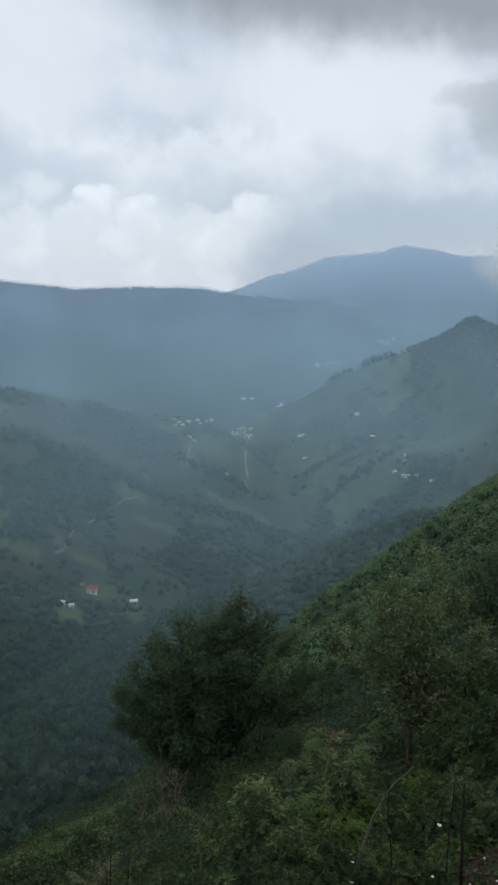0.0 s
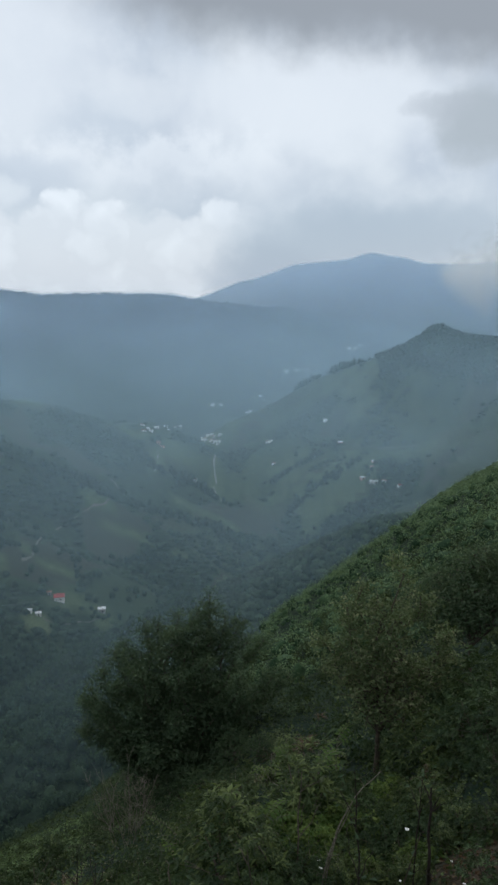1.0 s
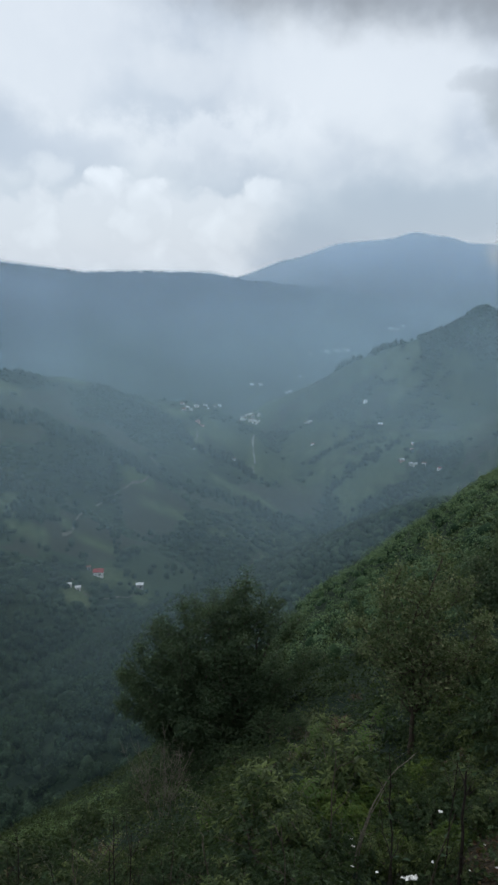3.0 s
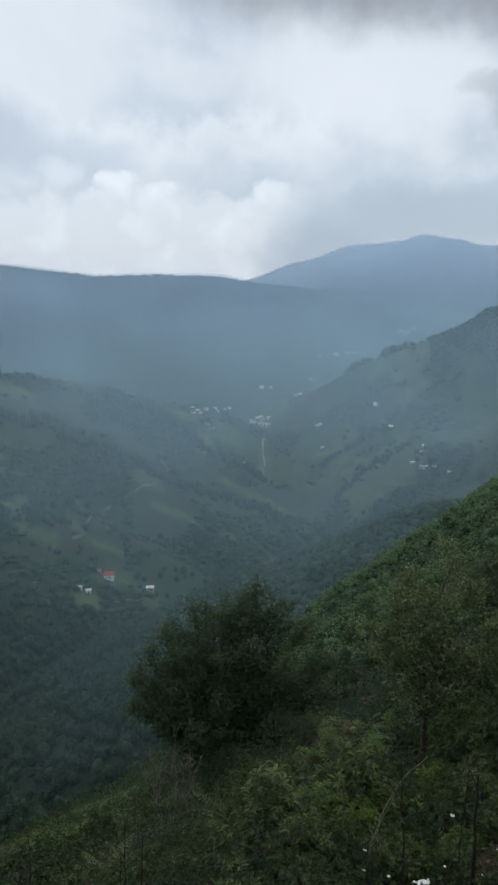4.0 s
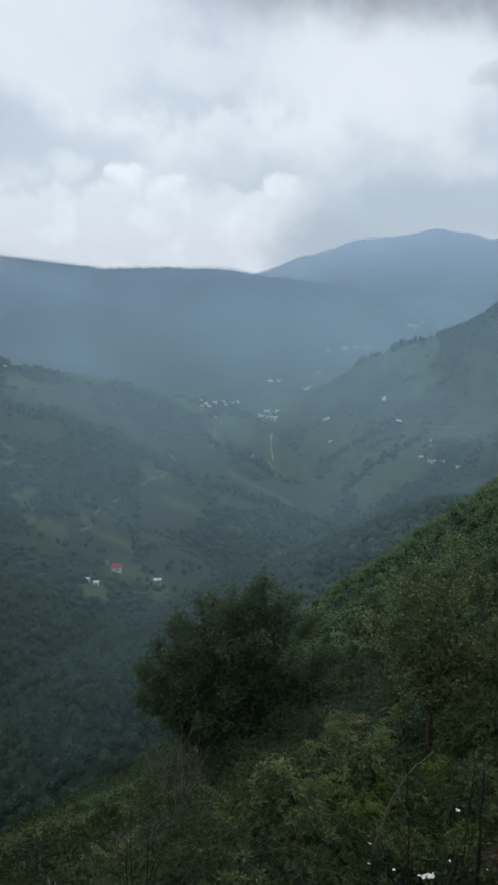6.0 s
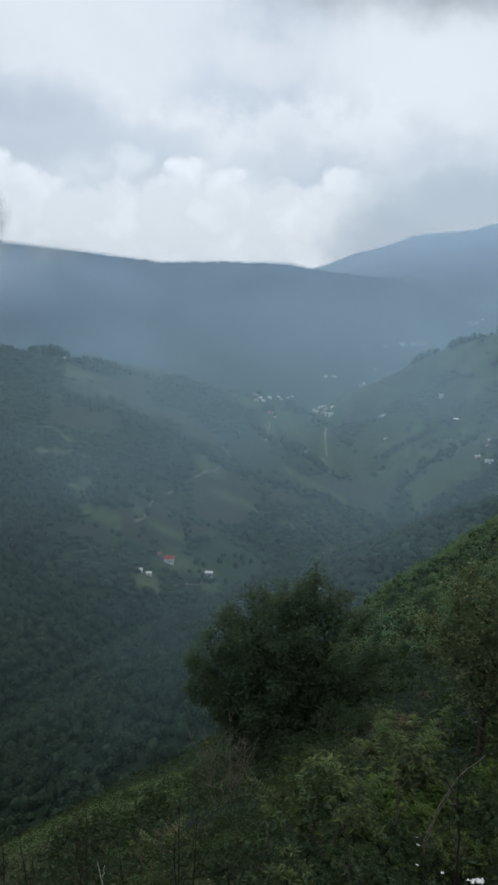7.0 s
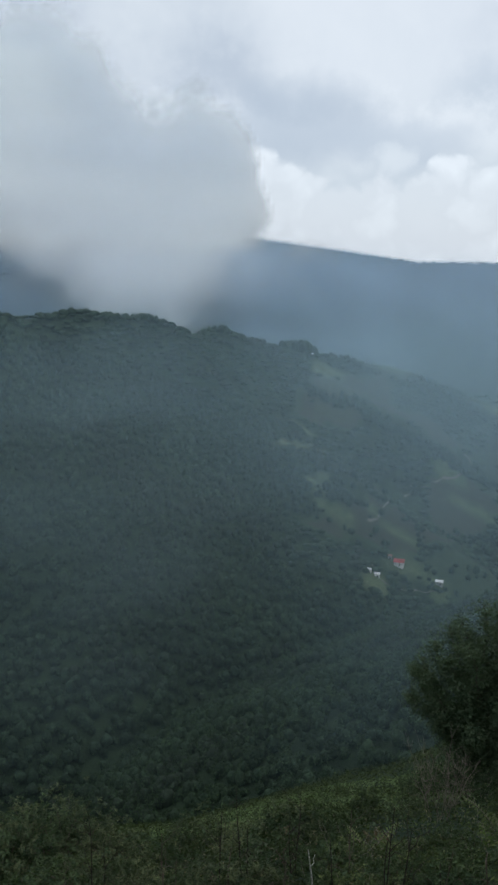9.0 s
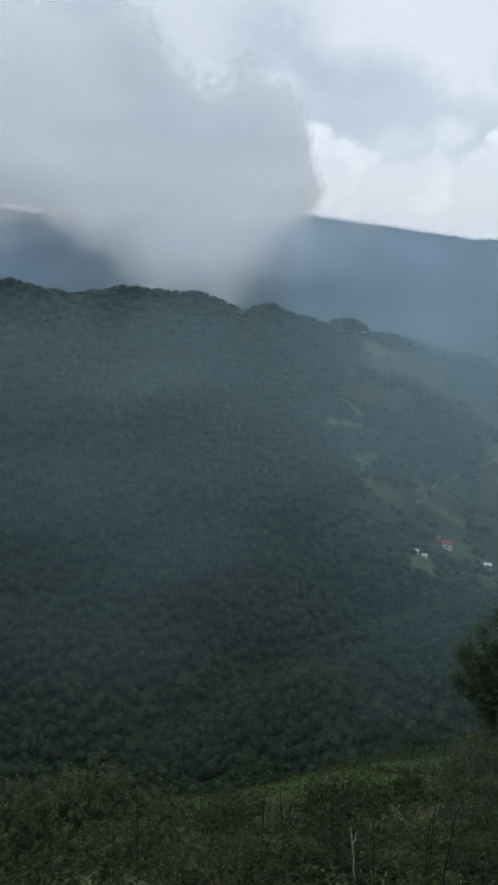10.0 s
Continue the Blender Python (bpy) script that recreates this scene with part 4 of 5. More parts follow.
grove("dark round grove beside the crest house", -19.9, 1176, 50, 14, 40, 6.5, 17, 16, False)
grove("dark mound of trees on the hill crest", -26.0, 975, 42, 16, 22, 5.0, 10, 91)
grove("ragged trees standing up from the hill crest", -30.7, 930, 34, 12, 20, 4.0, 8, 92)
grove("low wooded swell of the hill crest", -34.6, 890, 90, 20, 40, 5.0, 6, 93)
grove("scattered trees along the hill crest", -22.5, 1060, 60, 14, 16, 4.0, 7, 95)
grove("dark trees on the shoulder under the crest house", -16.6, 1230, 60, 20, 20, 5.0, 9, 96)
grove("wooded step at the edge of the far slope's wood", 9.3, 1540, 60, 30, 30, 5.5, 16, 97)
grove("dark clump of trees on the far slope's edge", 6.6, 1640, 50, 24, 22, 5.5, 15, 98)
grove("dark trees on the small peak", 15.2, 1480, 60, 24, 26, 5.0, 9, 99)
x, y = np.array([-116.0, -112, -108, -118, -163, -140, -133, -128, -170, -104, -100, -120]), np.array([700.0, 697, 699, 694, 708, 690, 684, 700, 664, 704, 698, 704])
crowns("grove", "scattered round trees about the farm", x, y, 1.6 + 1.8 * rng.random(12), 2.5 + 2.8 * rng.random(12), WOOD_CROWN, 26, 5, 8)
x, y = 235 + 45 * rng.random(26), 1205 + 50 * rng.random(26)
crowns("grove", "dark trees between the houses on the far slope", x, y, 2.5 + 2 * rng.random(26), 5 + 4 * rng.random(26), WOOD_CROWN, 29, 4, 7)
# scrub on the slope that climbs to one side
x, y = scatter(9400, -6, 30, 36, 345, rng, 1.3)
keep = ground(x, y) < near_slope(x, y) + 9
x, y = x[keep], y[keep]
rr = np.hypot(x, y)
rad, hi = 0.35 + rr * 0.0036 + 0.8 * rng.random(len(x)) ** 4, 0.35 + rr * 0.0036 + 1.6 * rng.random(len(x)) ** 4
# dark cores inside the foliage, coloured as the shade seen through its gaps
crowns("hillside_scrub", "dark inner mass of the slope's scrub, shade put into its colour", x, y, rad * 0.75, hi * 0.55, SCRUB_SHADE, 14, 3, 6, "scrub")
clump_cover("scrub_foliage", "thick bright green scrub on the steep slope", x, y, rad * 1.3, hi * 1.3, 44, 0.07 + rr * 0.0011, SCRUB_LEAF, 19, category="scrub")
# low growth close by
x, y = scatter(9000, -52, 30, 5.4, 75, rng, 0.9)
keep = rng.random(len(x)) > 0.45 * bare_soil(x, y)
x, y = x[keep], y[keep]
rr = np.hypot(x, y)
clump_cover("undergrowth", "tangled low green undergrowth covering the bank", x, y, 0.25 + 0.3 * rng.random(len(x)) + rr * 0.006, 0.12 + 0.40 * rng.random(len(x)) ** 2 + rr * 0.006, 19,
            0.05 + rr * 0.0018, UNDER_LEAF, 15, category="undergrowth")

x, y = scatter(2000, -31, -5, 26, 41, rng, 1.0)
clump_cover("ground_cover", "low bright green ferny cover along the shoulder", x, y, 0.28 + 0.25 * rng.random(len(x)), 0.1 + 0.16 * rng.random(len(x)), 30, 0.085, LEAF_SHOULDER, 27, category="undergrowth")

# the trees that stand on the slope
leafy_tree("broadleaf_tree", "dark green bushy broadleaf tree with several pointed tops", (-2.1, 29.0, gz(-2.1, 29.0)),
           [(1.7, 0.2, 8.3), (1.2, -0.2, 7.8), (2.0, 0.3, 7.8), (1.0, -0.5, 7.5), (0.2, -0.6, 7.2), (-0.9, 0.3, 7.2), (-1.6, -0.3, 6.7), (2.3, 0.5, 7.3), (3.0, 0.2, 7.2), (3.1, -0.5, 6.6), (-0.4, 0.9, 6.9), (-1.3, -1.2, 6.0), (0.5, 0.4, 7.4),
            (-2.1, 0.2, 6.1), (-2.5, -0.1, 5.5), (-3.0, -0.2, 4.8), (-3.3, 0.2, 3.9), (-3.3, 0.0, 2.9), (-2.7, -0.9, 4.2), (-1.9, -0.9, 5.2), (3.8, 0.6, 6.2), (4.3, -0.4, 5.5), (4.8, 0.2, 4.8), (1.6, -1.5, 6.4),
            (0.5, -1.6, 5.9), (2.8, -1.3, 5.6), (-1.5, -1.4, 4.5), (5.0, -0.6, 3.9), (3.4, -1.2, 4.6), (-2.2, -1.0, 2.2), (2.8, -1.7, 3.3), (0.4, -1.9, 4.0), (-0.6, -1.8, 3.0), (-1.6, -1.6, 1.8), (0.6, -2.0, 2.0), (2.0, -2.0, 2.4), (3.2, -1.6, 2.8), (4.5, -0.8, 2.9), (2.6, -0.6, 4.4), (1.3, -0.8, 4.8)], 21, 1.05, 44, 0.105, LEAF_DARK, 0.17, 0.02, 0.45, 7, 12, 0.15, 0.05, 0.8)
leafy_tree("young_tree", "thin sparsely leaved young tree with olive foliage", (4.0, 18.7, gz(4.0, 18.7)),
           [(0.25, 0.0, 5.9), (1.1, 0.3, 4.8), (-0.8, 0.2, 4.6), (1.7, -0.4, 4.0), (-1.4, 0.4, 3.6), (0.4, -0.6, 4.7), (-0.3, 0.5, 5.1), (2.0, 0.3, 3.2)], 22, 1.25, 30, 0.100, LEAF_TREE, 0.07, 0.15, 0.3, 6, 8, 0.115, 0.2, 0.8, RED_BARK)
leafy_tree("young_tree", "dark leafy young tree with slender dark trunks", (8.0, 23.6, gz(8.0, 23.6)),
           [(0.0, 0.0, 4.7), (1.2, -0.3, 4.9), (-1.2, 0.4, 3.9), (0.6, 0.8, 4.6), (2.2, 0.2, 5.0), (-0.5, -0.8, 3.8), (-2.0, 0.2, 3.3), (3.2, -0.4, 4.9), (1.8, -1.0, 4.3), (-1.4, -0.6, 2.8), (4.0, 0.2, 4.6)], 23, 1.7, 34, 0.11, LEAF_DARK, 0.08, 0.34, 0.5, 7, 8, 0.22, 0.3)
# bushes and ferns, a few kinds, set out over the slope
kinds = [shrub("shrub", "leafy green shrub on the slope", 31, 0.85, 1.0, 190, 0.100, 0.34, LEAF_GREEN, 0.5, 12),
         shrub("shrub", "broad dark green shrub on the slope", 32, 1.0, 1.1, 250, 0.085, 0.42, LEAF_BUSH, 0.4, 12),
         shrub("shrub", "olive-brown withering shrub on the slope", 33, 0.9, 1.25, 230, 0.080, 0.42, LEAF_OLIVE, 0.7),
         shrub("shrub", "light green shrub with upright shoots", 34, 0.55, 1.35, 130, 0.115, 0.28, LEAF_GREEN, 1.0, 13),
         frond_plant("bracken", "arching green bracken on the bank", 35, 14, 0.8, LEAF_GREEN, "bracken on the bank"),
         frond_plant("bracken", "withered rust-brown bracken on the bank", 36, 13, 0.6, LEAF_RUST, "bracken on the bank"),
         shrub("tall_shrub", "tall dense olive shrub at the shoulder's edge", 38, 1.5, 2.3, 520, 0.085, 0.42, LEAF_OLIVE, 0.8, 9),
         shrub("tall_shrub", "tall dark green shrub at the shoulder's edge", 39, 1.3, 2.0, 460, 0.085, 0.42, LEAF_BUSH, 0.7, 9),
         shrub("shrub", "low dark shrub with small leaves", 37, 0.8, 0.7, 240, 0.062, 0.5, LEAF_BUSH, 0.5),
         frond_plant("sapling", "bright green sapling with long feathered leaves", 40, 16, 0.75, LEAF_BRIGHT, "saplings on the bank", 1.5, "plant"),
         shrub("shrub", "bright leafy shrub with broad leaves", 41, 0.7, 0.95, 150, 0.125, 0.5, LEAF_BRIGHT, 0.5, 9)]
first = [True] * len(kinds)


beds = []


def plant(k, x, y, size, turn):
    beds.append((math.hypot(x, y), k, x, y, size, turn))


# small openings among the plants: x, y, how wide
GLADES = [(2.5, 8.5, 0.45), (2.3, 7.8, 0.45), (1.35, 8.8, 0.4), (1.25, 8.0, 0.4), (-3.4, 10.6, 0.5), (-3.2, 9.8, 0.5), (-2.9, 20.9, 1.1), (-2.7, 19.6, 1.0), (-2.9, 21.8, 0.9),
          (3.95, 18.2, 0.3), (3.7, 9.8, 0.7), (1.7, 22.2, 0.5), (1.9, 28.2, 1.4), (2.6, 29.6, 1.2), (1.6, 26.0, 0.8)]


def set_out(most):
    """The nearest plants stand as things of their own; the rest of each kind is one thicket."""
    count, rest = 0, collections.defaultdict(list)
    for dist, k, x, y, size, turn in sorted(beds):
        if any(math.hypot(x - gx, y - gy) < wide + 0.35 * size for gx, gy, wide in GLADES):
            continue
        bush = k not in (4, 5, 6, 7, 9)
        if first[k]:
            first[k] = False
            kinds[k].matrix_basis = pose(x, y, gz(x, y) - 0.05, 0, 0, turn) @ Matrix.Diagonal((size, size, size, 1))
        elif not bush or count < most:
            copy_thing(kinds[k], pose(x, y, gz(x, y) - 0.05, 0, 0, turn)).scale = (size, size, size)
        else:
            rest[k].append((x, y, size, math.radians(turn)))
        count += bush
    for k, spots in sorted(rest.items()):
        x, y, size, turn = (np.array(c)[:, None] for c in zip(*spots))
        me = [c for c in kinds[k].children if c.name.startswith("foliage")][0].data
        v = np.empty(len(me.vertices) * 3, np.float32)
        me.vertices.foreach_get("co", v)
        tone = np.empty(len(me.vertices), np.float32)
        me.attributes["tint"].data.foreach_get("value", tone)
        v = v.reshape(-1, 4, 3)[::2]
        v = (v.mean(axis=1, keepdims=True) + (v - v.mean(axis=1, keepdims=True)) * 1.4).reshape(-1, 3)
        tone = tone.reshape(-1, 4)[::2].ravel()
        c, s = np.cos(turn), np.sin(turn)
        out = np.stack([(v[:, 0] * c - v[:, 1] * s) * size + x, (v[:, 0] * s + v[:, 1] * c) * size + y, v[:, 2] * size + ground(x, y) - 0.05], -1)
        ob = mesh_object("thicket", out.reshape(-1, 3), np.arange(out.shape[0] * out.shape[1]).reshape(-1, 4), me.materials[0], None, False)
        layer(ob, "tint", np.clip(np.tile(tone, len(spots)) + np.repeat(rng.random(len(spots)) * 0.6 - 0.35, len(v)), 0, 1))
        tagged(ob, "thicket of " + kinds[k]["label"].replace("shrub", "shrubs"), "shrubs", kind="stuff")


px, py = scatter(430, -52, 27, 6.6, 62, rng, 1.3)
for a, b in zip(px, py):
    dist, side = math.hypot(a, b), math.degrees(math.atan2(a, b))
    if math.hypot(a + 2.2, b - 29.0) < 1.6 or (dist < 10 and rng.random() < 0.3):
        continue
    shoulder = side < -7 and dist > 25
    if shoulder and rng.random() < 0.8:
        continue
    rust = 17 < dist < 28 and 0 < side < 8
    olive = side < -20 and dist < 22 or side < -8 and dist < 19 and rng.random() < 0.5
    w = (0.05, 0.08, 0.12, 0.04, 0.05, 0.58, 0.08) if rust else (0.04, 0.26, 0.36, 0.02, 0.05, 0.11, 0.16) if olive else (0.22, 0.26, 0.10, 0.12, 0.10, 0.05, 0.15)
    far_bank = side > -2 and dist > 23
    if far_bank and not rust:
        w = (0.34, 0.14, 0.10, 0.22, 0.10, 0.04, 0.06)
    plant(int(rng.choice((0, 1, 2, 3, 4, 5, 8), p=w)), float(a), float(b), float(0.45 + 0.85 * rng.random() ** 1.5 + min(dist, 50) * 0.011) * (0.35 if shoulder else 0.5 if far_bank else 1.0), float(rng.random() * 360))
px, py = scatter(200, -16, 25, 6.2, 17, rng, 1.2)
for a, b in zip(px, py):
    if math.degrees(math.atan2(a, b)) > 14 and math.hypot(a, b) < 12 and rng.random() < 0.35:
        continue
    plant(int(rng.choice((0, 3, 4, 1, 5, 8), p=(0.22, 0.18, 0.17, 0.22, 0.06, 0.15))), float(a), float(b), float(0.3 + 0.55 * rng.random() ** 1.5), float(rng.random() * 360))
px, py = scatter(90, -50, -12, 8.5, 16, rng, 1.2)
for a, b in zip(px, py):
    plant(int(rng.choice((0, 2, 4, 1, 8, 5), p=(0.10, 0.28, 0.06, 0.28, 0.18, 0.10))), float(a), float(b), float(0.35 + 0.4 * rng.random()), float(rng.random() * 360))
# the taller thicket at the shoulder's edge
for k in range(34):
    a, b = -12.6 + 2.0 * rng.normal(), 14.4 + 0.9 * rng.normal()
    plant(int(rng.choice((2, 1, 0), p=(0.5, 0.3, 0.2))), float(a), float(b), float(0.6 + 0.6 * rng.random()), float(rng.random() * 360))
for a, b, s in ((6.5, 18.2, 1.5), (6.0, 16.0, 1.3), (7.2, 17.4, 1.6), (7.4, 20.0, 1.7), (5.6, 14.2, 0.9)):
    plant(1, a, b, s, a * 131 % 360)
for a, b, s, k in ((-11.6, 14.6, 1.3, 6), (-12.7, 15.2, 1.35, 7), (-13.7, 14.2, 1.25, 6), (-10.4, 14.6, 0.9, 6), (-14.7, 15.2, 1.3, 7), (-11.0, 13.4, 0.8, 7), (-13.0, 13.2, 0.9, 7),
                   (-15.6, 14.0, 1.2, 6), (-9.6, 13.9, 0.6, 7), (-12.2, 14.4, 1.45, 7)):
    plant(k, a, b, s, a * 77 % 360)
# dark bushes crowding the foot of the dark tree
for a, b, s in ((-0.8, 25.3, 0.55), (0.2, 22.8, 0.5), (1.2, 24.2, 0.55), (-1.8, 26.5, 0.65), (0.5, 26.5, 0.7), (-3.0, 27.2, 0.75), (-4.0, 28.0, 0.8), (-4.9, 28.8, 0.7)):
    plant(7, a, b, s, a * 211 % 360)
for a, b, s in ((0.0, 24.5, 0.75), (0.6, 23.5, 0.7), (1.0, 22.0, 0.65), (1.4, 25.2, 0.7), (0.3, 21.0, 0.7), (0.9, 20.3, 0.65), (-0.6, 22.6, 0.75), (-1.2, 24.0, 0.8), (-1.6, 22.4, 0.7), (-0.4, 20.4, 0.7), (1.8, 20.8, 0.6), (-2.0, 25.2, 0.8)):
    plant(1, a, b, s * 0.7, (a * 151 + b * 67) % 360)
for k in range(18):
    plant(5, float(1.3 + 2.4 * rng.random()), float(22.5 + 6.0 * rng.random()), float(0.8 + 0.5 * rng.random()), float(rng.random() * 360))
# bright young growth on the bank
for a, b, s, k in ((1.8, 14.1, 0.9, 9), (1.5, 13.2, 0.8, 9), (2.5, 12.5, 0.7, 10), (1.0, 11.8, 0.8, 10), (1.35, 10.9, 0.7, 10), (0.6, 10.4, 0.7, 9), (1.75, 12.0, 0.75, 10), (2.9, 18.3, 1.0, 9), (2.2, 16.6, 0.9, 9), (3.4, 12.6, 0.6, 10),
                   (-0.9, 12.6, 0.7, 9), (-0.4, 11.6, 0.6, 10), (-1.6, 13.4, 0.6, 9), (3.6, 15.4, 0.8, 10), (0.2, 14.2, 0.7, 9), (3.0, 10.6, 0.5, 10), (-4.3, 15.0, 0.6, 9), (2.0, 10.4, 0.55, 10), (1.1, 16.4, 0.8, 9), (-2.0, 10.8, 0.5, 10)):
    plant(k, a, b, s, (a * 317 + b * 91) % 360)
set_out(280)


# ---- houses ----
def house(name, label, x, y, w, d, h, turn, wall_mat, roof_mat, pitch=0.45, group="village houses", windows=3):
    """A small plastered house: walls, pitched roof with eaves, windows and a door."""
    base = min(gz(x + u, y + v) for u in (-w / 2, w / 2) for v in (-d / 2, d / 2))
    root = thing(name, label, "house", (x, y, base), turn, group)
    h = h + gz(x, y) - base
    r = d * pitch / 2
    bm = bmesh.new()
    bottom = [bm.verts.new((sx * w / 2, sy * d / 2, -0.5)) for sx, sy in ((-1, -1), (1, -1), (1, 1), (-1, 1))]
    top = [bm.verts.new((v.co.x, v.co.y, h)) for v in bottom]
    g0, g1 = bm.verts.new((-w / 2, 0, h + r)), bm.verts.new((w / 2, 0, h + r))
    for k in range(4):
        bm.faces.new([bottom[k], bottom[(k + 1) % 4], top[(k + 1) % 4], top[k]])
    bm.faces.new([top[1], top[2], g1])
    bm.faces.new([top[3], top[0], g0])
    part("wall", bm, wall_mat, root)
    bm = bmesh.new()
    e, th = 0.5, 0.18
    for sy in (-1, 1):
        dz = e * pitch
        q = [(-w / 2 - e, sy * (d / 2 + e), h - dz), (w / 2 + e, sy * (d / 2 + e), h - dz), (w / 2 + e, 0, h + r + 0.02), (-w / 2 - e, 0, h + r + 0.02)]
        lo = [bm.verts.new(p) for p in q]
        hi = [bm.verts.new((p[0], p[1], p[2] + th)) for p in q]
        bm.faces.new(lo[::-1])
        bm.faces.new(hi)
        for k in range(4):
            bm.faces.new([lo[k], lo[(k + 1) % 4], hi[(k + 1) % 4], hi[k]])
    bmesh.ops.recalc_face_normals(bm, faces=bm.faces)
    part("roof", bm, roof_mat, root)
    for k in range(windows):
        u = (k + 0.5) / windows * w - w / 2
        frame_part = part("window", box(u, -d / 2 - 0.02, h * 0.62, 1.0, 0.10, 1.2), wall_mat, root)
        part("pane", box(u, -d / 2 - 0.05, h * 0.62, 0.8, 0.06, 1.0), GLASS_DARK, frame_part)
    part("door", box(w * 0.08, -d / 2 - 0.02, h - 2.6 if h > 4.5 else 1.0, 0.95, 0.10, 2.0), GLASS_DARK, root)
    return root


def box(x, y, z, w, d, h):
    bm = bmesh.new()
    bmesh.ops.create_cube(bm, size=1.0, matrix=Matrix.Translation((x, y, z)) @ Matrix.Diagonal((w, d, h, 1)))
    return bm


def part(name, bm, mat, parent, label=""):
    me = bpy.data.meshes.new(name)
    bm.to_mesh(me)
    bm.free()
    me.materials.append(mat)
    ob = new(name, me)
    ob.parent = parent
    if label:
        ob["label"] = label
    return ob


house("farmhouse", "white farmhouse with a red tiled roof in a clearing", -148.5, 703, 9.0, 6.0, 3.4, 6, WHITE_WALL, RED_ROOF, 0.75, "farm buildings", 2)
house("farm_shed", "small white shed with a pale sheet roof", -161, 671, 4.6, 3.8, 2.4, 15, WHITE_WALL, TIN_ROOF, 0.3, "farm buildings", 1)
house("farm_shed", "low white outbuilding with a pale sheet roof", -168, 669, 3.6, 3.0, 2.2, 0, WHITE_WALL, TIN_ROOF, 0.3, "farm buildings", 1)
house("farm_shed", "grey barn with a pale sheet roof", -111, 708, 6.5, 5.0, 3.6, 5, GREY_WALL, TIN_ROOF, 0.35, "farm buildings", 2)
house("farm_shed", "small pale hut below the barn", -112.5, 664, 4.0, 3.2, 2.4, 30, GREY_WALL, TIN_ROOF, 0.3, "farm buildings", 1)
house("farm_shed", "weathered shed behind the farmhouse", -157.6, 704, 3.4, 3.0, 2.6, 12, GREY_WALL, BROWN_ROOF, 0.4, "farm buildings", 1)
house("ridge_house", "low white house with a pale roof on the hill crest", -379, 1099, 9.0, 5.5, 3.0, 20, WHITE_WALL, TIN_ROOF, 0.3, "hill houses", 3)
for i, (a, b, w, k) in enumerate([(-20, 1712, 8, 0), (-29, 1708, 7, 1), (2, 1626, 9, 0), (-6, 1640, 7, 0), (-14, 1660, 7, 1), (-40, 1720, 7, 2), (-33, 1740, 7, 0), (-123, 1329, 7, 1), (-112, 1335, 6, 0), (-141, 2166, 9, 0),
                                  (-118, 2200, 9, 1), (-105, 2220, 10, 0), (-97, 1290, 7, 2), (-90, 1284, 6, 2), (-14, 2353, 11, 0), (11, 2370, 11, 1), (99, 2358, 10, 0), (88, 2350, 8, 1), (133, 2445, 10, 0), (96, 1428, 7, 0),
                                  (91, 1436, 6, 1), (96, 1347, 6, 1), (192, 1399, 7, 0), (209, 1329, 7, 3), (227, 1220, 7, 3), (245, 1207, 7, 0), (239, 1209, 5, 0), (259, 1205, 6, 1), (278, 1181, 7, 4),
                                  (252, 1257, 6, 3), (246, 1240, 5, 2), (-36, 1198, 5, 1), (498, 3009, 15, 0), (530, 3040, 12, 1), (559, 3091, 12, 0), (512, 2996, 10, 1), (849, 3692, 15, 0),
                                  (-47, 1702, 7, 0), (-36, 1690, 6, 1), (-25, 1684, 7, 0), (-12, 1702, 7, 0), (-8, 1672, 6, 1), (5, 1655, 7, 0), (-52, 1742, 7, 0), (-118, 1350, 6, 0), (-104, 1362, 7, 0), (-130, 1380, 6, 1), (-88, 1402, 6, 0), (170, 2571, 12, 1), (226, 2594, 18, 0), (294, 2632, 20, 1), (262, 2610, 14, 0)]):
    wall_mat, roof_mat, text = ((WHITE_WALL, TIN_ROOF, "white village house with a pale roof"), (WHITE_WALL, BROWN_ROOF, "white village house with a weathered roof"),
                                (PINK_WALL, BROWN_ROOF, "salmon-coloured village house with a brown roof"), (PINK_WALL, TIN_ROOF, "salmon-coloured house with a pale roof"),
                                (WHITE_WALL, RED_ROOF, "white house with a red roof"))[k]
    house("village_house", text, a, b, w, w * 0.7, 2.2 + w * 0.12, (i * 47) % 60 - 30, wall_mat, roof_mat, 0.4, windows=2)


# ---- tracks and the stream in the valley ----
def ribbon(name, label, pts, width, mat, lift=0.35):
    pts = np.array(pts, float)
    for _ in range(3):
        mid = np.stack([0.75 * pts[:-1] + 0.25 * pts[1:], 0.25 * pts[:-1] + 0.75 * pts[1:]], 1).reshape(-1, 2)
        pts = np.concatenate([pts[:1], mid, pts[-1:]])
    s = np.linspace(0, len(pts) - 1, len(pts) * 3)
    cx, cy = np.interp(s, np.arange(len(pts)), pts[:, 0]), np.interp(s, np.arange(len(pts)), pts[:, 1])
    cx += fractal(s * 2, s, 16, 8, 2) * width * 1.2
    dx, dy = np.gradient(cx), np.gradient(cy)
    ln = np.hypot(dx, dy)
    nx, ny = -dy / ln, dx / ln
    uneven = 0.35 + 1.1 * np.abs(fractal(s * 3, s * 0, 9, 21, 3))
    v = []
    for u in (-0.5, -0.2, 0.2, 0.5):
        a, b = cx + nx * u * width * uneven, cy + ny * u * width * uneven
        v.append(np.stack([a, b, ground(a, b) + lift], -1))
    ob = mesh_object(name, np.stack(v, 1).reshape(-1, 3), grid_faces(len(s), 4), mat)
    return tagged(ob, label, "road", kind="structure")


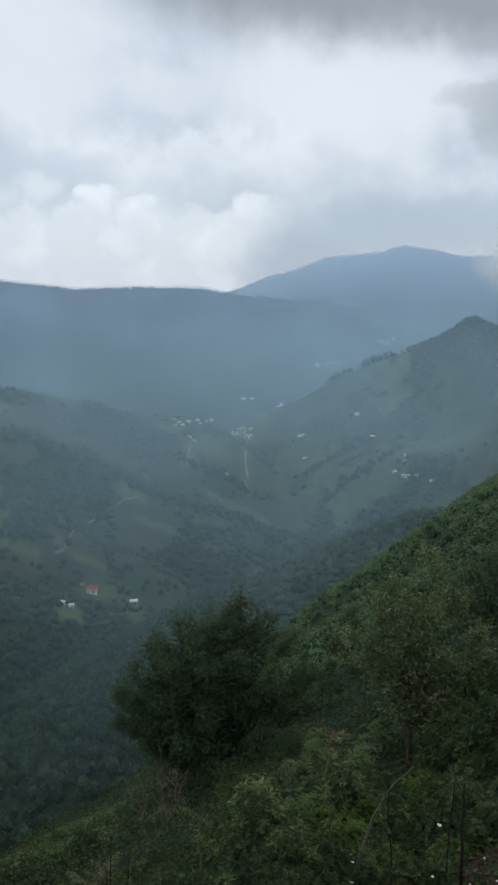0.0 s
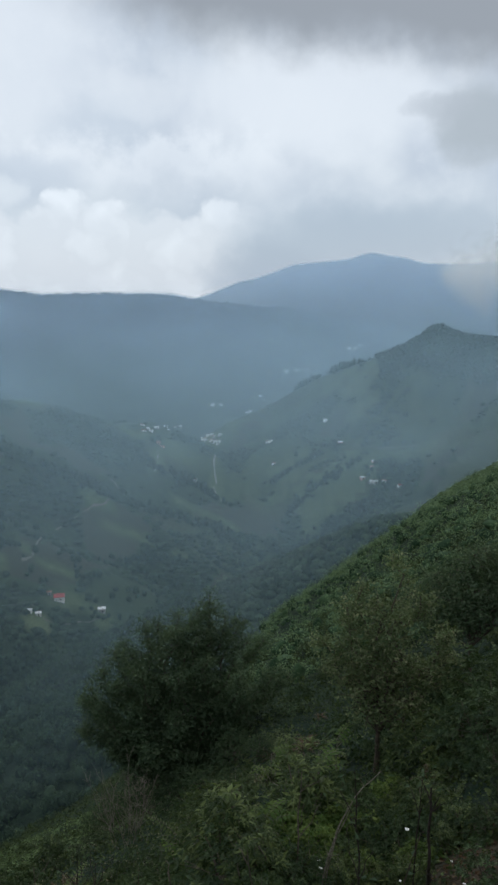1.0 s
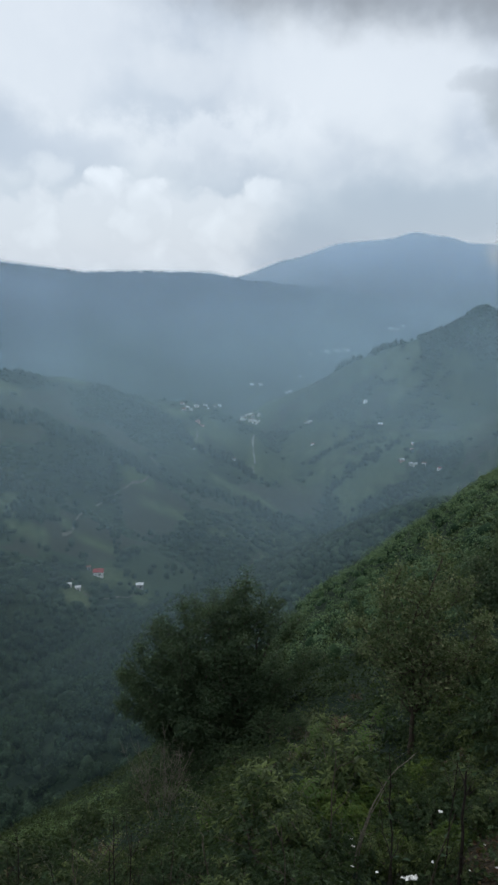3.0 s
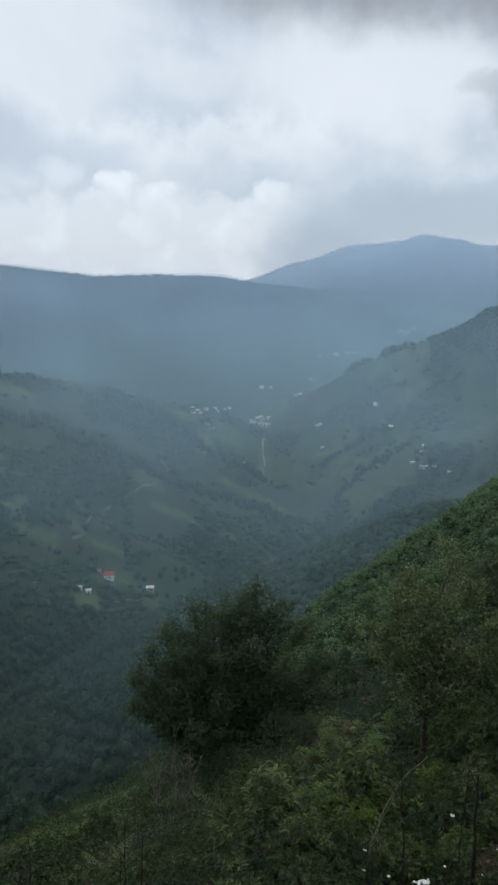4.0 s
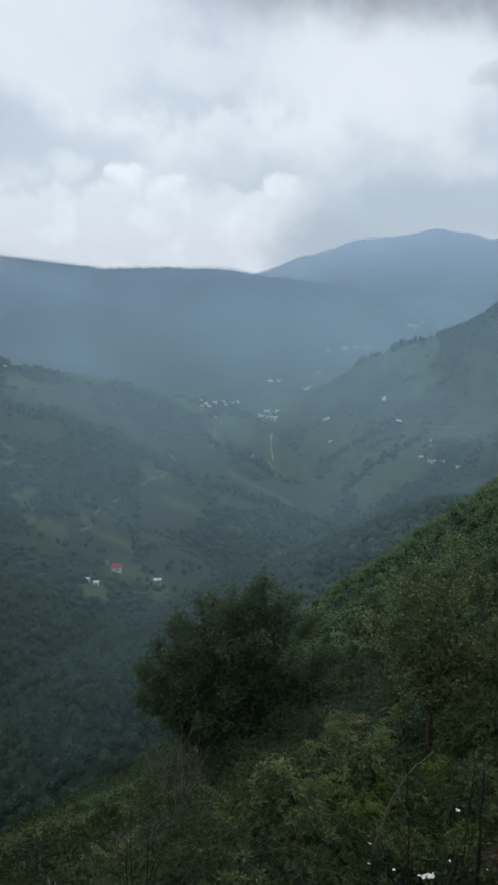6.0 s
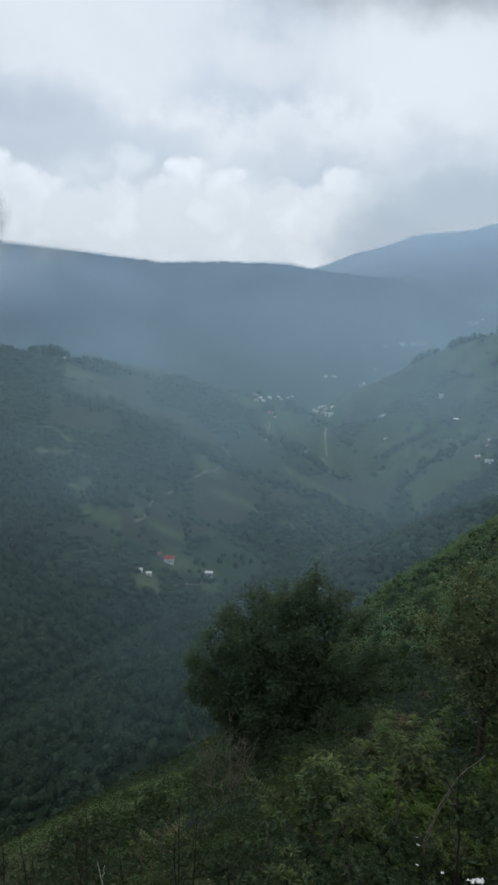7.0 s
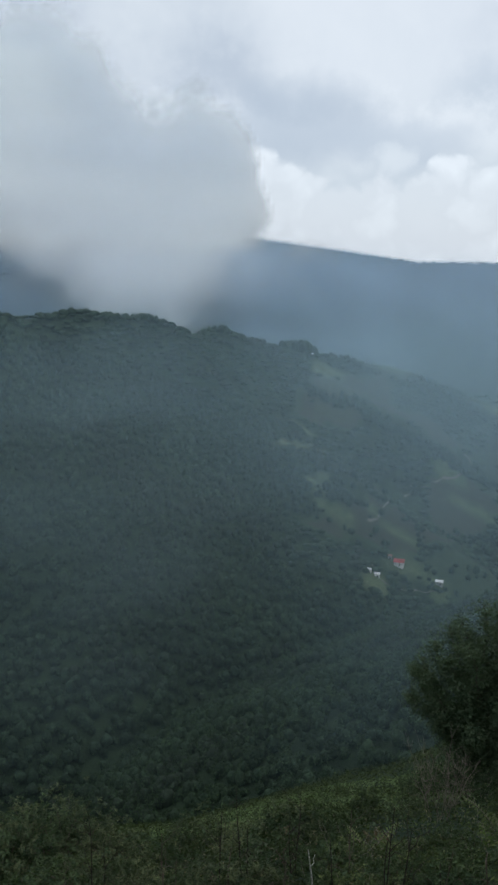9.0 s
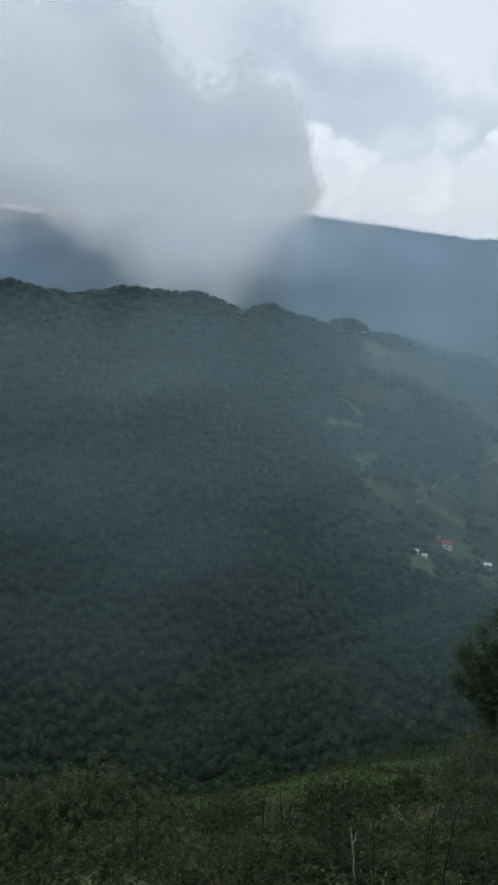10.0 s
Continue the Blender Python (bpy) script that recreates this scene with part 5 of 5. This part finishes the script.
ribbon("road", "pale winding road below the village", [(-3, 1375), (-4, 1351), (-6, 1300), (-3.8, 1258), (-6, 1225), (-4.5, 1194), (9.4, 1180)], 2.6, GRAVEL)
ribbon("road", "pale village street between the houses", [(-30, 1725), (-15, 1690), (-4, 1650), (2, 1615)], 3.0, GRAVEL)
ribbon("track", "pale gravel track down the hillside", [(-97, 1275), (-96, 1253), (-92, 1225), (-94, 1199), (-93.5, 1159)], 1.4, GRAVEL)
ribbon("track", "pale bend of a hillside road", [(-150, 1090), (-135, 1079), (-128, 1014), (-131, 965), (-145, 937), (-158, 914)], 3.2, EARTH)
ribbon("track", "earth track slanting down from the bend", [(-158, 914), (-169, 879), (-182, 852), (-182, 790), (-185, 727)], 2.6, EARTH)
ribbon("track", "farm track beside the clearing", [(-169, 684), (-162, 672), (-153, 668), (-144, 671), (-131, 684), (-117, 688), (-108, 700)], 1.4, EARTH)
ribbon("track", "pale path on the far slope", [(194, 1359), (234, 1306), (275, 1276), (325, 1260)], 1.8, EARTH)


# ---- small things on the bank ----
def stalk(seed, height, leaves, bark, leaf_mat, label, name="stalk", side_twigs=3, crook=0.02, thick=0.012, leaf=0.07):
    """A thin upright stem with a few twigs and leaves."""
    g = np.random.default_rng(seed)
    root = thing(name, label, "plant", (0, 0, 0), 0, "bare stems on the bank")
    top = np.array([g.normal() * 0.12 * height, g.normal() * 0.08 * height, height])
    main = bend((0, 0, -0.3), top, g, crook * height * 0.4, 8)
    v, f = tubes([(main, thick, thick * 0.35)], 6)
    mesh_object("stem", v, f, bark, root)
    ends = [top]
    for k in range(side_twigs):
        i = 2 + int(g.random() * 5)
        q = main[i] + g.normal(size=3) * (0.09, 0.09, 0.04) * height + (0, 0, 0.2 * height)
        v, f = tubes([(bend(main[i], q, g, 0.02, 5), thick * 0.5, thick * 0.2)], 4)
        mesh_object("twig", v, f, bark, root)
        ends.append(q)
    if leaves:
        c = np.concatenate([e + g.normal(size=(leaves, 3)) * (0.10, 0.10, 0.08) for e in ends])
        sz = leaf * (0.6 + 0.8 * g.random(len(c)))
        v, f = leaf_blades(c, g.normal(size=c.shape) * 0.6 + (0, 0, 0.8), sz, sz * 0.5, g)
        mesh_object("foliage", v, f, leaf_mat, root, False)
    return root


def stand(ob, x, y, turn=0.0):
    ob.matrix_basis = pose(x, y, gz(x, y), 0, 0, turn)


stems = [stalk(51, 1.5, 6, DEAD_BARK, LEAF_DARK, "thin dark upright stem with a few leaves"), stalk(52, 1.2, 4, BARK, LEAF_OLIVE, "thin pale stem with withered leaves"),
         stalk(53, 1.7, 0, DEAD_BARK, LEAF_DARK, "bare dark stem standing in the scrub", side_twigs=5)]
spots = [(-1.1, 8.6), (0.35, 7.4), (1.25, 7.0), (-2.4, 11.2), (-3.3, 12.2), (-4.3, 11.8), (-4.9, 11.2), (-6.3, 11.0), (-7.8, 10.6), (1.75, 8.6), (-0.5, 8.2), (-1.9, 9.6), (2.5, 9.4), (0.9, 9.2), (-5.6, 12.6), (-3.0, 10.4), (-3.9, 10.6), (-4.4, 12.4), (-5.2, 10.6), (-6.9, 11.6), (-2.2, 10.0), (-8.4, 11.8), (-1.4, 10.4)]
for i, (a, b) in enumerate(spots):
    if i < 3:
        stand(stems[i], a, b, 40.0 * i)
    else:
        copy_thing(stems[i % 3], pose(a, b, gz(a, b), 0, 0, 73.0 * i)).scale = (1.3, 1.3, 1.15 + 0.09 * (i % 5))
stand(stalk(62, 1.3, 3, LICHEN, LEAF_OLIVE, "pale lichen-covered stem among the scrub", "lichen_stem", 1, 0.04, 0.022), -3.55, 11.2, 0)


def slim_stem(name, label, line, thick, bark, twigs, seed):
    """A leafless stem along a crooked line, from its foot upward, with short side twigs."""
    g = np.random.default_rng(seed)
    line = np.array(line, float)
    root = thing(name, label, "plant", (line[0, 0], line[0, 1], gz(line[0, 0], line[0, 1])), 0, "bare stems on the bank")
    line = line - line[0] - (0, 0, 0.15)
    s = np.linspace(0, len(line) - 1, 12)
    pts = np.stack([np.interp(s, np.arange(len(line)), line[:, k]) for k in range(3)], 1)
    pts[1:-1] += g.normal(size=(10, 3)) * thick * 0.35
    v, f = tubes([(pts, thick, thick * 0.4)], 7)
    mesh_object("stem", v, f, bark, root)
    for k in range(twigs):
        i = 3 + int(g.random() * 8)
        v, f = tubes([(bend(pts[i], pts[i] + g.normal(size=3) * (0.12, 0.08, 0.04) + (0, 0, 0.16), g, 0.01, 4), thick * 0.35, thick * 0.12)], 4)
        mesh_object("twig", v, f, bark, root)
    return root


slim_stem("pole_stem", "straight dark bare stem of a dead sapling", [(2.6, 8.85, 0), (2.6, 8.84, 1.0), (2.61, 8.88, 1.95)], 0.030, DEAD_BARK, 7, 81)
slim_stem("leaning_stem", "thin reddish-brown stem leaning on a dead sapling", [(2.15, 8.9, 0), (2.3, 8.9, 0.8), (2.5, 8.86, 1.6)], 0.013, RED_BARK, 2, 82)
slim_stem("bent_stem", "pale bent stem arching over the bank", [(1.25, 9.15, 0), (1.28, 9.1, 0.55), (1.45, 9.07, 1.25), (1.7, 9.05, 1.8), (2.0, 9.0, 2.15)], 0.014, TWIG, 5, 83)
slim_stem("bent_stem", "second pale stem arching beside the first", [(1.32, 9.2, 0), (1.33, 9.15, 0.6), (1.46, 9.1, 1.2), (1.62, 9.08, 1.6)], 0.012, TWIG, 2, 84)


def twig_bush(x, y):
    g = np.random.default_rng(71)
    root = thing("bare_shrub", "leafless brown shrub with many fine twigs", "shrub", (x, y, gz(x, y)))
    for k in range(18):
        q = g.normal(size=3) * (0.75, 0.5, 0.5) + (0, 0, 2.4)
        main = bend((g.normal() * 0.2, g.normal() * 0.2, -0.2), q, g, 0.05, 7)
        br = [(main, 0.011, 0.004)]
        for _ in range(11):
            i = 2 + int(g.random() * 4)
            br.append((bend(main[i], main[i] + g.normal(size=3) * (0.22, 0.22, 0.12) + (0, 0, 0.3), g, 0.02, 4), 0.006, 0.003))
        v, f = tubes(br, 4)
        mesh_object("branch", v, f, TWIG, root)
    c = np.stack([g.normal(size=260) * 0.7, g.normal(size=260) * 0.5, 0.5 + 1.9 * g.random(260)], 1)
    v, f = leaf_blades(c, g.normal(size=c.shape) * 0.6 + (0, 0, 0.8), 0.07, 0.04, g)
    mesh_object("foliage", v, f, LEAF_TREE, root, False)


twig_bush(-2.9, 21.8)

PAPER = plaster_material("dirty_white_litter", (0.70, 0.70, 0.68))


def litter(x, y, w, turn, lift):
    """A crumpled scrap of paper or plastic."""
    g = np.random.default_rng(int(abs(x) * 100))
    bm = bmesh.new()
    bmesh.ops.create_grid(bm, x_segments=6, y_segments=5, size=0.5)
    for v in bm.verts:
        v.co = Vector((v.co.x * w + g.normal() * w * 0.05, v.co.y * w * 0.7 + g.normal() * w * 0.09, abs(g.normal()) * w * 0.12))
    bmesh.ops.solidify(bm, geom=bm.faces[:], thickness=0.004)
    me = bpy.data.meshes.new("litter")
    bm.to_mesh(me)
    bm.free()
    me.materials.append(PAPER)
    ob = new("litter", me)
    ob.matrix_basis = pose(x, y, gz(x, y) + lift, 22, 8, turn)
    tagged(ob, "crumpled dirty-white scrap of litter on the bank", "litter", "litter on the bank")


for a, b, w, turn, lift in ((3.0, 11.5, 0.10, 8, 0.5), (1.3, 9.75, 0.16, 28, 0.36), (1.34, 9.7, 0.09, 144, 0.3), (2.0, 8.9, 0.24, 170, 0.48), (1.2, 8.8, 0.08, 134, 0.36), (1.9, 8.95, 0.10, 150, 0.42), (2.36, 9.3, 0.06, 60, 0.48),
                            (4.05, 11.57, 0.07, 12, 0.1), (3.27, 10.0, 0.06, 120, 0.08), (2.88, 9.33, 0.06, 95, 0.06), (3.18, 9.13, 0.08, 140, 0.06), (1.5, 8.65, 0.06, 20, 0.48)):
    litter(a, b, w * 0.66, turn, lift)

# dry leaves and bits of bark on the trodden earth
x, y = scatter(2600, 5, 24, 7.5, 14, rng, 1.2)
keep = bare_soil(x, y) > 0.25
x, y = x[keep], y[keep]
c = np.stack([x, y, ground(x, y) + 0.02 + 0.03 * rng.random(len(x))], 1)
size = 0.04 + 0.07 * rng.random(len(x))
v, f = leaf_blades(c, rng.normal(size=c.shape) * 0.4 + (0, 0, 1), size, size * 0.55, rng)
tagged(mesh_object("fallen_leaves", v, f, LEAF_RUST, None, False), "dry brown leaves lying on the bare earth", "leaves", kind="stuff")

# dead stalks and twigs caught among the plants
x, y = scatter(620, -46, 10, 9.0, 26, rng, 1.1)
foot = np.stack([x, y, ground(x, y) + 0.05 + 0.3 * rng.random(len(x))], 1)
lean = rng.normal(size=(len(x), 3)) * (0.35, 0.25, 0.22) + (0, 0, 0.42)
twigs = [(bend(p, p + d * (0.5 + 0.6 * rng.random()), rng, 0.04, 4), 0.0045, 0.002) for p, d in zip(foot, lean)]
v, f = tubes(twigs, 3)
tagged(mesh_object("dead_twigs", v, f, TWIG, None, False), "thin dry pale twigs among the shrubs", "twigs", kind="stuff")
x, y = scatter(900, -46, 3, 10, 26, rng, 1.1)
c = np.stack([x, y, ground(x, y) + 0.35 + 0.5 * rng.random(len(x))], 1)
v, f = leaf_blades(c, rng.normal(size=c.shape) * 0.5 + (0, -0.2, 0.8), 0.055 * (0.6 + 0.8 * rng.random(len(x))), 0.03, rng)
tagged(mesh_object("withered_leaves", v, f, LEAF_PALE, None, False), "pale withered leaves hanging in the scrub", "leaves", kind="stuff")
